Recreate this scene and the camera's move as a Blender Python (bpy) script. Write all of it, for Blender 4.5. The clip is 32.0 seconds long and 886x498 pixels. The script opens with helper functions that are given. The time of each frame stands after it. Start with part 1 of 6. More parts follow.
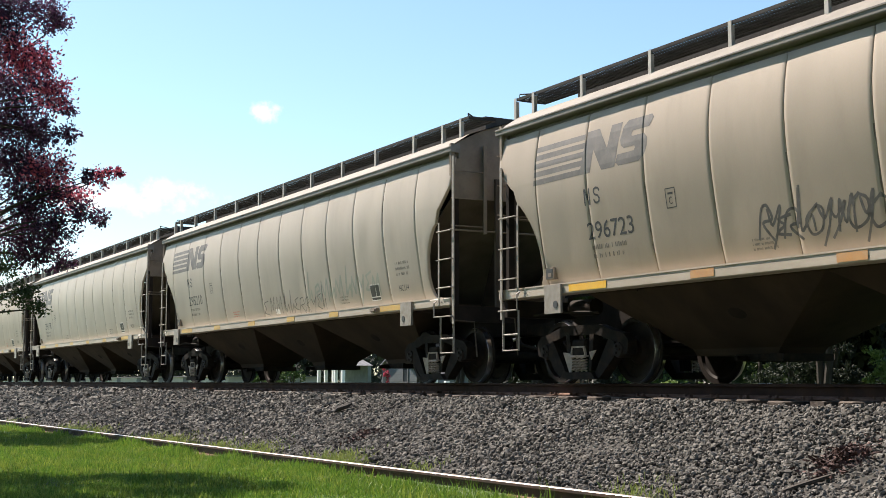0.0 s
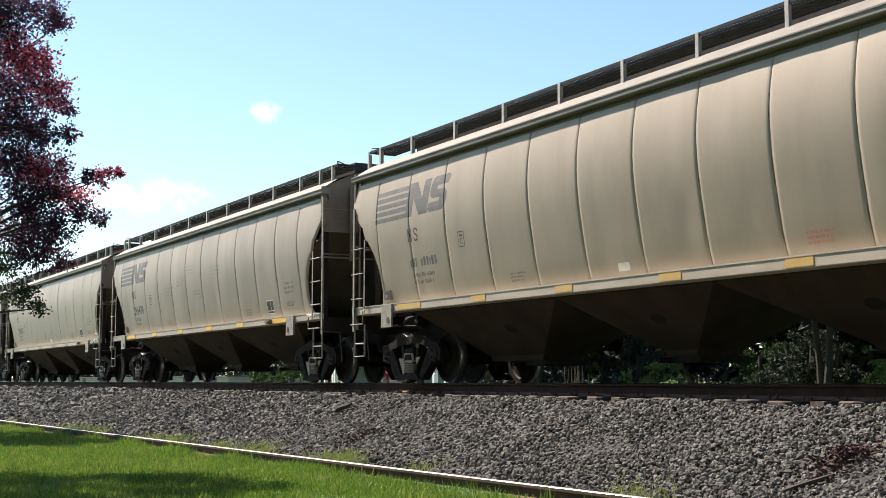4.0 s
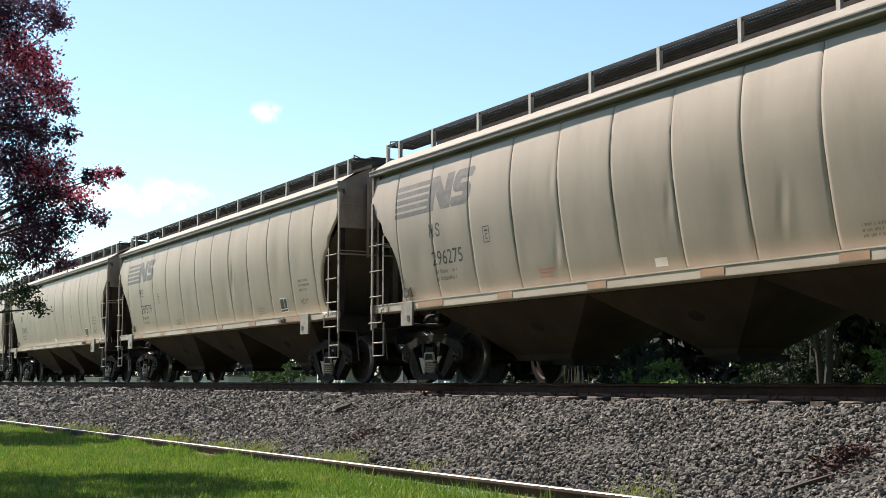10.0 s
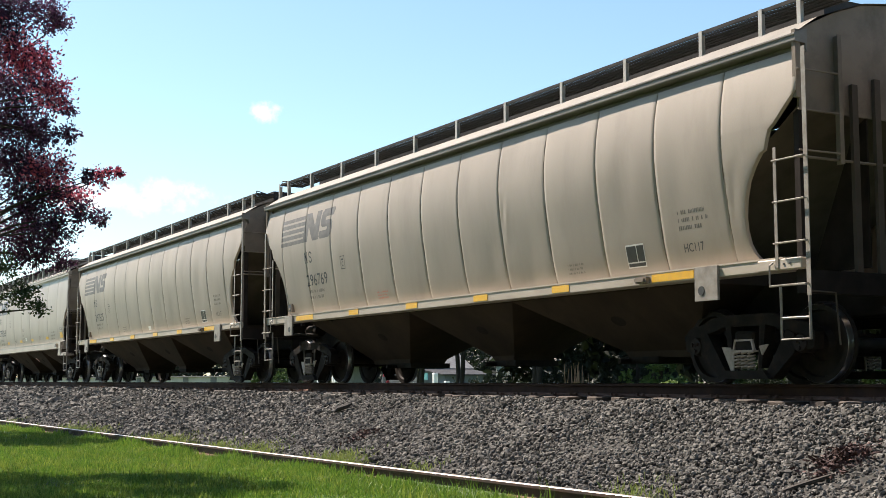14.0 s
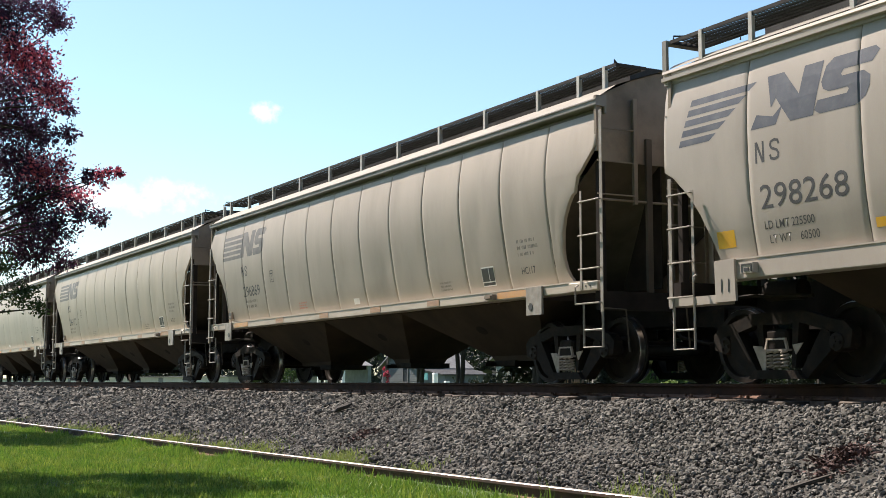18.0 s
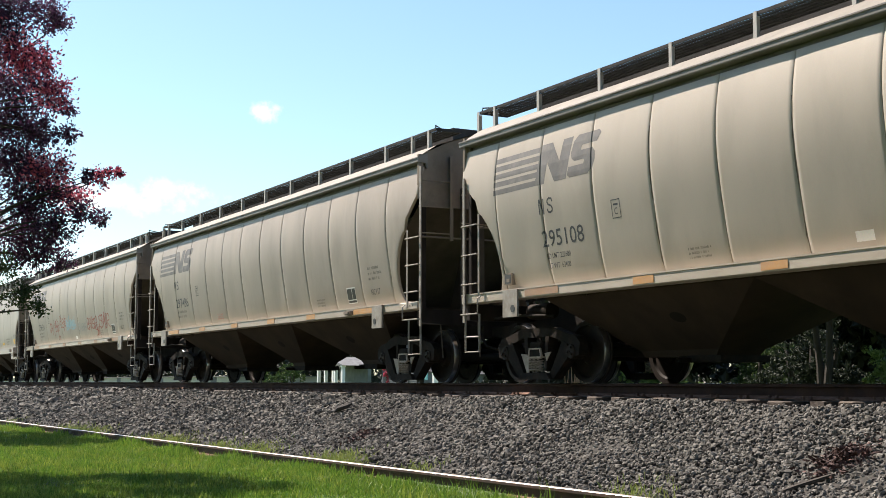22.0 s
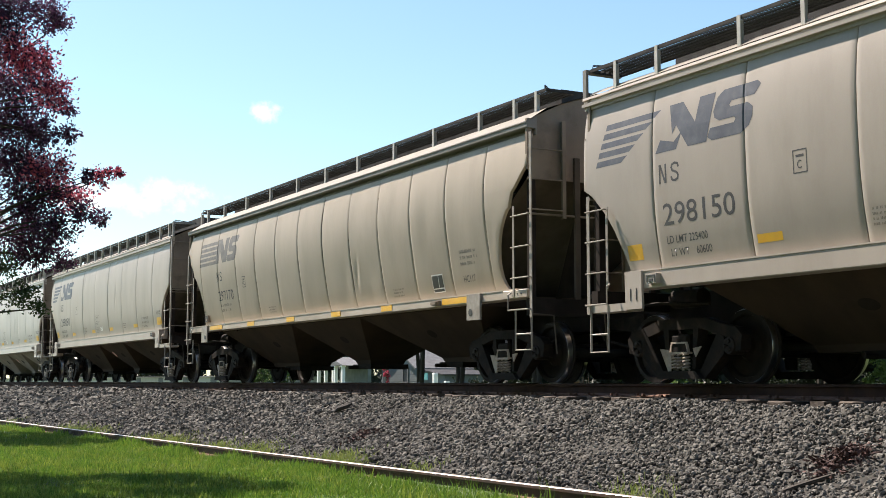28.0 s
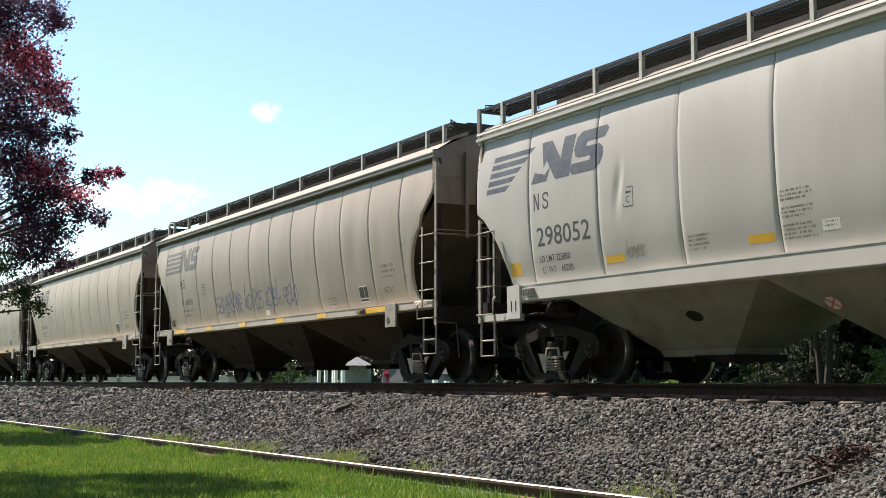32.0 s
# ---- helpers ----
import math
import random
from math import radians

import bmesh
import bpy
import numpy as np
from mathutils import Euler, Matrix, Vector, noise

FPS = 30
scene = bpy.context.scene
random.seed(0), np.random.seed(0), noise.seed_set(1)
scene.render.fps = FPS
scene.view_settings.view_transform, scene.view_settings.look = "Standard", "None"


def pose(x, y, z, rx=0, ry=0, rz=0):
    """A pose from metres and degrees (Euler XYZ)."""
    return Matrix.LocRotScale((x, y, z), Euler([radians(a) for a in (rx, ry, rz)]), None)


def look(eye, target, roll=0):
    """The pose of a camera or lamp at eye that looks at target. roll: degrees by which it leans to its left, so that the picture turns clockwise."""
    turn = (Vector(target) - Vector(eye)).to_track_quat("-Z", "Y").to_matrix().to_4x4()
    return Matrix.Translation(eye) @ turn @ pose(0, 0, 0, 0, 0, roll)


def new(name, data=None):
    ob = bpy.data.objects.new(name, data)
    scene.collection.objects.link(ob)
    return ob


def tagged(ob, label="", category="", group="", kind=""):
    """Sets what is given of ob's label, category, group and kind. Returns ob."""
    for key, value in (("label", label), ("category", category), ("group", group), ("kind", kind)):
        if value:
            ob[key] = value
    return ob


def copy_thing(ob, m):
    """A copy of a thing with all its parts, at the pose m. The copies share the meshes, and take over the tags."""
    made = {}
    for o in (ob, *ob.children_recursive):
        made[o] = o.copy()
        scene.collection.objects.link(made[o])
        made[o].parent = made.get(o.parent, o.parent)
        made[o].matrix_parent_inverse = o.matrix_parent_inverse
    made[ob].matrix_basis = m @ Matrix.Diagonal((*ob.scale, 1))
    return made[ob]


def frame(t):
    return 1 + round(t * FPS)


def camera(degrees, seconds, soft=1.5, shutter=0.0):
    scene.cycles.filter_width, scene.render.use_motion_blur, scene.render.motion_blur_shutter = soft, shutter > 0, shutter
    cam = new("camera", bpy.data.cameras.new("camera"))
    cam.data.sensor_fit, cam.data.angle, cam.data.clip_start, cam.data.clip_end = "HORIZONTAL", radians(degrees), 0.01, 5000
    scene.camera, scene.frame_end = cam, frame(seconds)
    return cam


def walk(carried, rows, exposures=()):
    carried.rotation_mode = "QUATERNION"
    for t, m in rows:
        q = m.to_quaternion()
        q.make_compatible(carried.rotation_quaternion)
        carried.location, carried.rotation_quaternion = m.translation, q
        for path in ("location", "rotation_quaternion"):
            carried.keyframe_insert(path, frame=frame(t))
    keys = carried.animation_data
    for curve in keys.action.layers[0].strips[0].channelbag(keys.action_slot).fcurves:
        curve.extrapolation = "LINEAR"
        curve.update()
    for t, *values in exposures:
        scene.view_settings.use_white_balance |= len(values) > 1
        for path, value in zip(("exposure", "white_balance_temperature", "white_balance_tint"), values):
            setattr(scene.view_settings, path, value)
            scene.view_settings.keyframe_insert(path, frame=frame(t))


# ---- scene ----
cam = camera(38.42, 32.0, soft=0.7)
EYE = Vector((0.0, 0.0, 0.03))
AIM = Vector((-0.87088, 0.48044, 0.10344))
walk(cam, [(0.0, look(EYE, EYE + AIM * 10)), (32.0, look(EYE, EYE + AIM * 10))],
     exposures=[(0.0, 1.1), (32.0, 1.1)])

# ---- light ----
SUN_WAY = Vector((-0.58, -0.203, 0.78)).normalized()   # towards the sun
world = bpy.data.worlds.new("sky")
scene.world = world
world.use_nodes = True


def build_sky():
    nt = world.node_tree
    nt.nodes.clear()
    out = nt.nodes.new("ShaderNodeOutputWorld")
    bg = nt.nodes.new("ShaderNodeBackground")
    sky = nt.nodes.new("ShaderNodeTexSky")
    sky.sky_type = "NISHITA"
    sky.sun_disc = False
    sky.sun_elevation = math.asin(SUN_WAY.z)
    sky.sun_rotation = math.atan2(SUN_WAY.x, SUN_WAY.y)
    sky.air_density, sky.dust_density, sky.ozone_density = 1.0, 0.5, 0.6
    bg.inputs["Strength"].default_value = 0.0865
    coord = nt.nodes.new("ShaderNodeTexCoord")
    wob = nt.nodes.new("ShaderNodeTexNoise")
    wob.inputs["Scale"].default_value, wob.inputs["Detail"].default_value = 55.0, 7.0
    wob.inputs["Roughness"].default_value = 0.62
    nt.links.new(coord.outputs["Generated"], wob.inputs["Vector"])
    # hazy summer air: a slightly greener blue
    tint = nt.nodes.new("ShaderNodeMix")
    tint.data_type, tint.blend_type = "RGBA", "MULTIPLY"
    tint.inputs["Factor"].default_value = 1.0
    nt.links.new(sky.outputs["Color"], tint.inputs["A"])
    tint.inputs["B"].default_value = (0.912, 1.015, 1.015, 1)
    colour = tint.outputs["Result"]
    # small fair-weather clouds: way, half width, half height, strength
    for way, wide, high, amount in CLOUDS:
        way = Vector(way).normalized()
        side = Vector((way.y, -way.x, 0)).normalized()
        top = side.cross(way)
        terms = []
        for axis, size in ((side, wide), (top, high)):
            dot = nt.nodes.new("ShaderNodeVectorMath")
            dot.operation = "DOT_PRODUCT"
            nt.links.new(coord.outputs["Generated"], dot.inputs[0])
            dot.inputs[1].default_value = axis / size
            sq = nt.nodes.new("ShaderNodeMath")
            sq.operation = "POWER"
            ab = nt.nodes.new("ShaderNodeMath")
            ab.operation = "ABSOLUTE"
            nt.links.new(dot.outputs["Value"], ab.inputs[0])
            nt.links.new(ab.outputs[0], sq.inputs[0])
            sq.inputs[1].default_value = 2.0
            terms.append(sq)
        add = nt.nodes.new("ShaderNodeMath")
        nt.links.new(terms[0].outputs[0], add.inputs[0])
        nt.links.new(terms[1].outputs[0], add.inputs[1])
        front = nt.nodes.new("ShaderNodeVectorMath")
        front.operation = "DOT_PRODUCT"
        nt.links.new(coord.outputs["Generated"], front.inputs[0])
        front.inputs[1].default_value = way
        ahead = nt.nodes.new("ShaderNodeMath")
        ahead.operation = "GREATER_THAN"
        nt.links.new(front.outputs["Value"], ahead.inputs[0])
        ahead.inputs[1].default_value = 0.0
        # density = noise * 2.2 - distance
        mul = nt.nodes.new("ShaderNodeMath")
        mul.operation = "MULTIPLY_ADD"
        nt.links.new(wob.outputs["Fac"], mul.inputs[0])
        mul.inputs[1].default_value = 7.0
        mul.inputs[2].default_value = -2.95
        sub = nt.nodes.new("ShaderNodeMath")
        sub.operation = "SUBTRACT"
        nt.links.new(mul.outputs[0], sub.inputs[0])
        nt.links.new(add.outputs[0], sub.inputs[1])
        ramp = nt.nodes.new("ShaderNodeMapRange")
        ramp.interpolation_type = "SMOOTHSTEP"
        nt.links.new(sub.outputs[0], ramp.inputs["Value"])
        ramp.inputs["From Min"].default_value, ramp.inputs["From Max"].default_value = -1.1, 1.2
        ramp.inputs["To Max"].default_value = amount
        gate = nt.nodes.new("ShaderNodeMath")
        gate.operation = "MULTIPLY"
        nt.links.new(ramp.outputs["Result"], gate.inputs[0])
        nt.links.new(ahead.outputs[0], gate.inputs[1])
        mix = nt.nodes.new("ShaderNodeMix")
        mix.data_type = "RGBA"
        nt.links.new(gate.outputs[0], mix.inputs["Factor"])
        nt.links.new(colour, mix.inputs["A"])
        mix.inputs["B"].default_value = (6.4, 6.35, 6.2, 1)
        colour = mix.outputs["Result"]
    nt.links.new(colour, bg.inputs["Color"])
    nt.links.new(bg.outputs["Background"], out.inputs["Surface"])


CLOUDS = [((-0.9149, 0.3468, 0.2068), 0.0115, 0.0075, 1.0),
          ((-0.9523, 0.2712, 0.1400), 0.040, 0.0125, 1.0),
          ((-0.968, 0.225, 0.1400), 0.030, 0.009, 0.8)]
build_sky()
sun = new("sun", bpy.data.lights.new("sun", "SUN"))
sun.data.energy, sun.data.angle, sun.data.color = 5.2, radians(0.53), (1.0, 0.885, 0.78)
sun.matrix_world = look(SUN_WAY * 60, (0, 0, 0))

# ---- materials ----


def surface(name, a, b, scale=6.0, rough=0.7, metal=0.0, bump=0.15, grain=90.0, stretch=(1, 1, 1), dirt=None, amount=0.0, shift=True, island=0.0, fine=0.25, spec=0.5):
    """Two colours mixed by a broad noise, fine grain over it, and stains with their own shape."""
    m = bpy.data.materials.new(name)
    m.use_nodes = True
    nt = m.node_tree
    bsdf = nt.nodes["Principled BSDF"]
    N = nt.nodes.new
    coord = N("ShaderNodeTexCoord")
    vec = coord.outputs["Object"]
    info = N("ShaderNodeObjectInfo")
    if shift:
        mv = N("ShaderNodeVectorMath")
        mv.operation = "MULTIPLY_ADD"
        nt.links.new(info.outputs["Random"], mv.inputs[0])
        mv.inputs[1].default_value = (17.0, 31.0, 5.0)
        nt.links.new(vec, mv.inputs[2])
        vec = mv.outputs["Vector"]
    mp = N("ShaderNodeMapping")
    mp.inputs["Scale"].default_value = stretch
    nt.links.new(vec, mp.inputs["Vector"])
    broad = N("ShaderNodeTexNoise")
    broad.inputs["Scale"].default_value, broad.inputs["Detail"].default_value = scale, 5.0
    nt.links.new(mp.outputs["Vector"], broad.inputs["Vector"])
    small = N("ShaderNodeTexNoise")
    small.inputs["Scale"].default_value, small.inputs["Detail"].default_value = grain, 3.0
    nt.links.new(vec, small.inputs["Vector"])
    r1 = N("ShaderNodeMapRange")
    r1.inputs["From Min"].default_value, r1.inputs["From Max"].default_value = 0.32, 0.68
    nt.links.new(broad.outputs["Fac"], r1.inputs["Value"])
    mix = N("ShaderNodeMix")
    mix.data_type = "RGBA"
    mix.inputs["A"].default_value, mix.inputs["B"].default_value = (*a, 1), (*b, 1)
    if island:
        geo = N("ShaderNodeNewGeometry")
        add = N("ShaderNodeMath")
        add.operation = "MULTIPLY_ADD"
        nt.links.new(geo.outputs["Random Per Island"], add.inputs[0])
        add.inputs[1].default_value = island
        half = N("ShaderNodeMath")
        half.operation = "MULTIPLY"
        nt.links.new(r1.outputs["Result"], half.inputs[0])
        half.inputs[1].default_value = 1.0 - island
        nt.links.new(half.outputs[0], add.inputs[2])
        nt.links.new(add.outputs[0], mix.inputs["Factor"])
    else:
        nt.links.new(r1.outputs["Result"], mix.inputs["Factor"])
    colour = mix.outputs["Result"]
    if dirt:
        st = N("ShaderNodeTexNoise")
        st.inputs["Scale"].default_value, st.inputs["Detail"].default_value = scale * 1.7, 7.0
        st.inputs["Roughness"].default_value = 0.65
        m2 = N("ShaderNodeMapping")
        m2.inputs["Location"].default_value = (3.1, 7.7, 1.3)
        m2.inputs["Scale"].default_value = stretch
        nt.links.new(vec, m2.inputs["Vector"])
        nt.links.new(m2.outputs["Vector"], st.inputs["Vector"])
        r2 = N("ShaderNodeMapRange")
        r2.inputs["From Min"].default_value, r2.inputs["From Max"].default_value = 0.48, 0.78
        r2.inputs["To Max"].default_value = amount
        nt.links.new(st.outputs["Fac"], r2.inputs["Value"])
        md = N("ShaderNodeMix")
        md.data_type = "RGBA"
        nt.links.new(r2.outputs["Result"], md.inputs["Factor"])
        nt.links.new(colour, md.inputs["A"])
        md.inputs["B"].default_value = (*dirt, 1)
        colour = md.outputs["Result"]
    if fine:
        gm = N("ShaderNodeMix")
        gm.data_type, gm.blend_type = "RGBA", "MULTIPLY"
        gm.inputs["Factor"].default_value = fine
        nt.links.new(colour, gm.inputs["A"])
        nt.links.new(small.outputs["Color"], gm.inputs["B"])
        lift = N("ShaderNodeMix")
        lift.data_type, lift.blend_type = "RGBA", "MULTIPLY"
        lift.inputs["Factor"].default_value = 1.0
        nt.links.new(gm.outputs["Result"], lift.inputs["A"])
        k = 1.0 + fine * 0.9
        lift.inputs["B"].default_value = (k, k, k, 1)
        lift.clamp_result = False
        colour = lift.outputs["Result"]
    nt.links.new(colour, bsdf.inputs["Base Color"])
    bsdf.inputs["Specular IOR Level"].default_value = spec
    bsdf.inputs["Roughness"].default_value, bsdf.inputs["Metallic"].default_value = rough, metal
    if bump:
        bp = N("ShaderNodeBump")
        bp.inputs["Strength"].default_value, bp.inputs["Distance"].default_value = bump, 0.01
        nt.links.new(small.outputs["Fac"], bp.inputs["Height"])
        nt.links.new(bp.outputs["Normal"], bsdf.inputs["Normal"])
    return m


def leafy(name, a, b, rough=0.45, island=0.9, passing=0.35):
    m = surface(name, a, b, scale=1.2, rough=rough, bump=0, grain=30, island=island, shift=False, fine=0.15)
    bsdf = m.node_tree.nodes["Principled BSDF"]
    bsdf.inputs["Subsurface Weight"].default_value = 0.0
    out = m.node_tree.nodes["Material Output"]
    tr = m.node_tree.nodes.new("ShaderNodeBsdfTranslucent")
    src = bsdf.inputs["Base Color"].links[0].from_socket
    m.node_tree.links.new(src, tr.inputs["Color"])
    mx = m.node_tree.nodes.new("ShaderNodeMixShader")
    mx.inputs[0].default_value = passing
    m.node_tree.links.new(bsdf.outputs[0], mx.inputs[1])
    m.node_tree.links.new(tr.outputs[0], mx.inputs[2])
    m.node_tree.links.new(mx.outputs[0], out.inputs["Surface"])
    return m


GRIME = (0.16, 0.13, 0.095)
STREAK = (0.9, 0.9, 0.28)
TAN = [surface("tan_paint_%s" % n, a, b, scale=1.3, rough=0.5, bump=0.03, grain=60, stretch=STREAK, dirt=GRIME, amount=d, fine=0.12)
       for n, a, b, d in (("plain", (0.438, 0.366, 0.288), (0.380, 0.319, 0.25), 0.2),
                          ("greyer", (0.426, 0.364, 0.298), (0.367, 0.313, 0.257), 0.24),
                          ("warm", (0.434, 0.366, 0.287), (0.372, 0.315, 0.245), 0.24),
                          ("pale", (0.48, 0.42, 0.345), (0.425, 0.372, 0.305), 0.18))]
PALE = [surface("grey_paint_%s" % n, a, b, scale=1.1, rough=0.46, bump=0.03, grain=60, stretch=STREAK, dirt=GRIME, amount=d, fine=0.1)
        for n, a, b, d in (("white", (0.49, 0.465, 0.43), (0.43, 0.408, 0.377), 0.16),
                           ("soft", (0.42, 0.37, 0.32), (0.36, 0.315, 0.27), 0.25))]
ENDPAINT = surface("dark_end_paint", (0.28, 0.235, 0.19), (0.19, 0.16, 0.13), scale=1.2, rough=0.75, dirt=(0.05, 0.042, 0.034), amount=0.5, spec=0.12)
# half-bright copy of the end paint: shade is put into it
SLOPEPAINT = surface("shaded_slope_paint", (0.12, 0.10, 0.082), (0.075, 0.063, 0.052), scale=1.2, rough=0.8, dirt=(0.035, 0.03, 0.025), amount=0.5, spec=0.12)
SILLPAINT = surface("sill_paint", (0.46, 0.40, 0.325), (0.37, 0.32, 0.255), scale=2.4, rough=0.55, bump=0.05, stretch=(0.5, 1, 2), dirt=(0.24, 0.16, 0.104), amount=0.35)
# grime, darkened further: underside shade is put into this colour
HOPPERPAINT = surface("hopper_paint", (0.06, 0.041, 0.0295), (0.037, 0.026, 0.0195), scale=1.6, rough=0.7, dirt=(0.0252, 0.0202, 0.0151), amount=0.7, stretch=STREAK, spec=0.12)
# pale car paint dimmed to carry the shade under the sill
DIMPALE = surface("shaded_pale_hopper_paint", (0.30, 0.27, 0.23), (0.22, 0.195, 0.165), scale=1.6, rough=0.7, dirt=(0.09, 0.075, 0.06), amount=0.5, stretch=STREAK, spec=0.12)
STAIN = surface("dark_seam_stain", (0.15, 0.125, 0.095), (0.24, 0.20, 0.15), scale=7, rough=0.8, bump=0, dirt=(0.10, 0.075, 0.055), amount=0.6)
LADDERPAINT = surface("ladder_paint", (0.32, 0.29, 0.25), (0.21, 0.185, 0.155), scale=9, rough=0.5, dirt=(0.25, 0.18, 0.12), amount=0.4)
GRATING = surface("grating_steel", (0.06, 0.057, 0.054), (0.036, 0.033, 0.0312), scale=5, rough=0.7, spec=0.12)
CHORDPAINT = surface("dusty_chord_paint", (0.25, 0.23, 0.205), (0.18, 0.166, 0.148), scale=2.5, rough=0.6, bump=0.05, stretch=(0.5, 1, 2), dirt=(0.12, 0.10, 0.08), amount=0.4)
BRACKETPAINT = surface("pale_bracket_paint", (0.52, 0.50, 0.46), (0.42, 0.40, 0.36), scale=7, rough=0.55, dirt=(0.25, 0.2, 0.15), amount=0.3)
PLATERUST = surface("dark_rust_plate", (0.2, 0.115, 0.08), (0.1, 0.06, 0.045), scale=9, rough=0.9)
ROOFPAINT = surface("roof_paint", (0.19, 0.168, 0.138), (0.14, 0.125, 0.104), scale=2.0, rough=0.7, dirt=(0.09, 0.077, 0.06), amount=0.5)
# darker than the casting itself: the shade around the trucks is included
CASTING = surface("shaded_casting", (0.024, 0.0195, 0.0165), (0.012, 0.0105, 0.0095), scale=4, rough=0.8, bump=0.3, dirt=(0.072, 0.045, 0.027), amount=0.4, spec=0.12)
# near-black: shade inside the car ends and recesses is in this colour
SHADEBLACK = surface("shade_black", (0.036, 0.029, 0.025), (0.02, 0.017, 0.015), scale=3, rough=0.85, bump=0.2, spec=0.1)
# pale tone; on the column faces it stands for sunlight
SPRING = surface("pale_spring_steel", (0.46, 0.39, 0.33), (0.32, 0.27, 0.225), scale=12, rough=0.7, spec=0.12)
WHEELSTEEL = surface("wheel_steel", (0.03, 0.024, 0.021), (0.017, 0.0145, 0.013), scale=6, rough=0.65, metal=0.0, dirt=(0.06, 0.036, 0.022), amount=0.35, spec=0.12)
TREAD = surface("polished_tread", (0.4, 0.39, 0.37), (0.3, 0.29, 0.28), scale=8, rough=0.28, metal=1.0, bump=0.02)
INK = surface("black_lettering", (0.045, 0.045, 0.047), (0.075, 0.075, 0.078), scale=14, rough=0.6, bump=0)
FADED = surface("faded_grey_emblem", (0.135, 0.128, 0.122), (0.185, 0.172, 0.16), scale=5, rough=0.6, bump=0, dirt=(0.34, 0.3, 0.25), amount=0.3)
EMBLEM = surface("slate_blue_emblem", (0.075, 0.08, 0.10), (0.11, 0.115, 0.135), scale=5, rough=0.5, bump=0, dirt=(0.4, 0.38, 0.34), amount=0.12)
STENCIL = surface("faint_stencil", (0.15, 0.135, 0.115), (0.22, 0.195, 0.165), scale=20, rough=0.6, bump=0)
YELLOW = surface("yellow_reflector", (0.72, 0.42, 0.03), (0.66, 0.36, 0.03), scale=6, rough=0.4, bump=0, dirt=(0.4, 0.3, 0.15), amount=0.25)
ORANGE = surface("dirty_orange_reflector", (0.52, 0.27, 0.09), (0.44, 0.25, 0.12), scale=6, rough=0.5, bump=0, dirt=(0.4, 0.33, 0.24), amount=0.4)
OLDYELLOW = surface("faded_yellow_reflector", (0.56, 0.36, 0.09), (0.48, 0.32, 0.11), scale=6, rough=0.5, bump=0, dirt=(0.4, 0.33, 0.24), amount=0.4)
DULL = surface("grimy_reflector", (0.36, 0.215, 0.125), (0.31, 0.195, 0.125), scale=6, rough=0.5, bump=0, dirt=(0.4, 0.33, 0.24), amount=0.25)
WHITE = surface("white_decal", (0.75, 0.74, 0.70), (0.66, 0.64, 0.6), scale=8, rough=0.5, bump=0)
BLACK = surface("black_panel", (0.03, 0.03, 0.03), (0.05, 0.048, 0.045), scale=8, rough=0.5, bump=0)
RED = surface("red_stencil", (0.55, 0.16, 0.12), (0.5, 0.2, 0.15), scale=8, rough=0.6, bump=0)
SPRAY = {"black": surface("black_spray", (0.09, 0.085, 0.08), (0.16, 0.15, 0.14), scale=9, rough=0.6, bump=0),
         "grey": surface("grey_spray", (0.27, 0.26, 0.24), (0.36, 0.34, 0.3), scale=9, rough=0.6, bump=0),
         "red": surface("red_spray", (0.30, 0.065, 0.045), (0.38, 0.14, 0.095), scale=9, rough=0.6, bump=0),
         "blue": surface("blue_spray", (0.25, 0.42, 0.50), (0.36, 0.46, 0.48), scale=9, rough=0.6, bump=0),
         "mint": surface("mint_spray", (0.30, 0.32, 0.26), (0.36, 0.365, 0.30), scale=9, rough=0.6, bump=0),
         "violet": surface("violet_spray", (0.16, 0.15, 0.235), (0.24, 0.225, 0.28), scale=9, rough=0.6, bump=0)}
RAILRUST = surface("rusty_rail", (0.07, 0.04, 0.03), (0.04, 0.025, 0.02), scale=5, rough=0.85, dirt=(0.08, 0.04, 0.02), amount=0.5, spec=0.12)
FOOTRUST = surface("pale_rust_rail_foot", (0.23, 0.14, 0.105), (0.13, 0.078, 0.06), scale=7, rough=0.9, dirt=(0.07, 0.045, 0.035), amount=0.5, spec=0.12)
SIDINGRUST = surface("red_rust_rail", (0.10, 0.055, 0.042), (0.05, 0.034, 0.029), scale=6, rough=0.85, dirt=(0.09, 0.06, 0.05), amount=0.5)
RAILTOP = surface("polished_rail_head", (0.66, 0.65, 0.64), (0.55, 0.53, 0.51), scale=3, rough=0.22, metal=1.0, bump=0.02)
SIDINGTOP = surface("worn_rail_head", (0.62, 0.56, 0.52), (0.50, 0.42, 0.37), scale=9, rough=0.42, metal=0.7, bump=0.05)
TIE = surface("weathered_tie", (0.105, 0.08, 0.062), (0.045, 0.036, 0.029), scale=4, rough=0.9, bump=0.5, stretch=(3, 0.4, 3))
STONE = surface("crushed_granite", (0.013, 0.0125, 0.0118), (0.205, 0.193, 0.175), scale=8, rough=0.9, bump=0.12, grain=120, island=0.85, shift=False, spec=0.12)
BED = surface("ballast_bed", (0.04, 0.038, 0.0352), (0.068, 0.064, 0.058), scale=22, rough=0.95, bump=1.0, grain=45, shift=False, spec=0.12)
SOIL = surface("grassy_ground", (0.045, 0.075, 0.015), (0.075, 0.11, 0.025), scale=1.5, rough=0.95, bump=0.8, grain=40, shift=False)
BLADE = leafy("grass_blade", (0.06, 0.155, 0.018), (0.24, 0.345, 0.05), rough=0.5, passing=0.3)
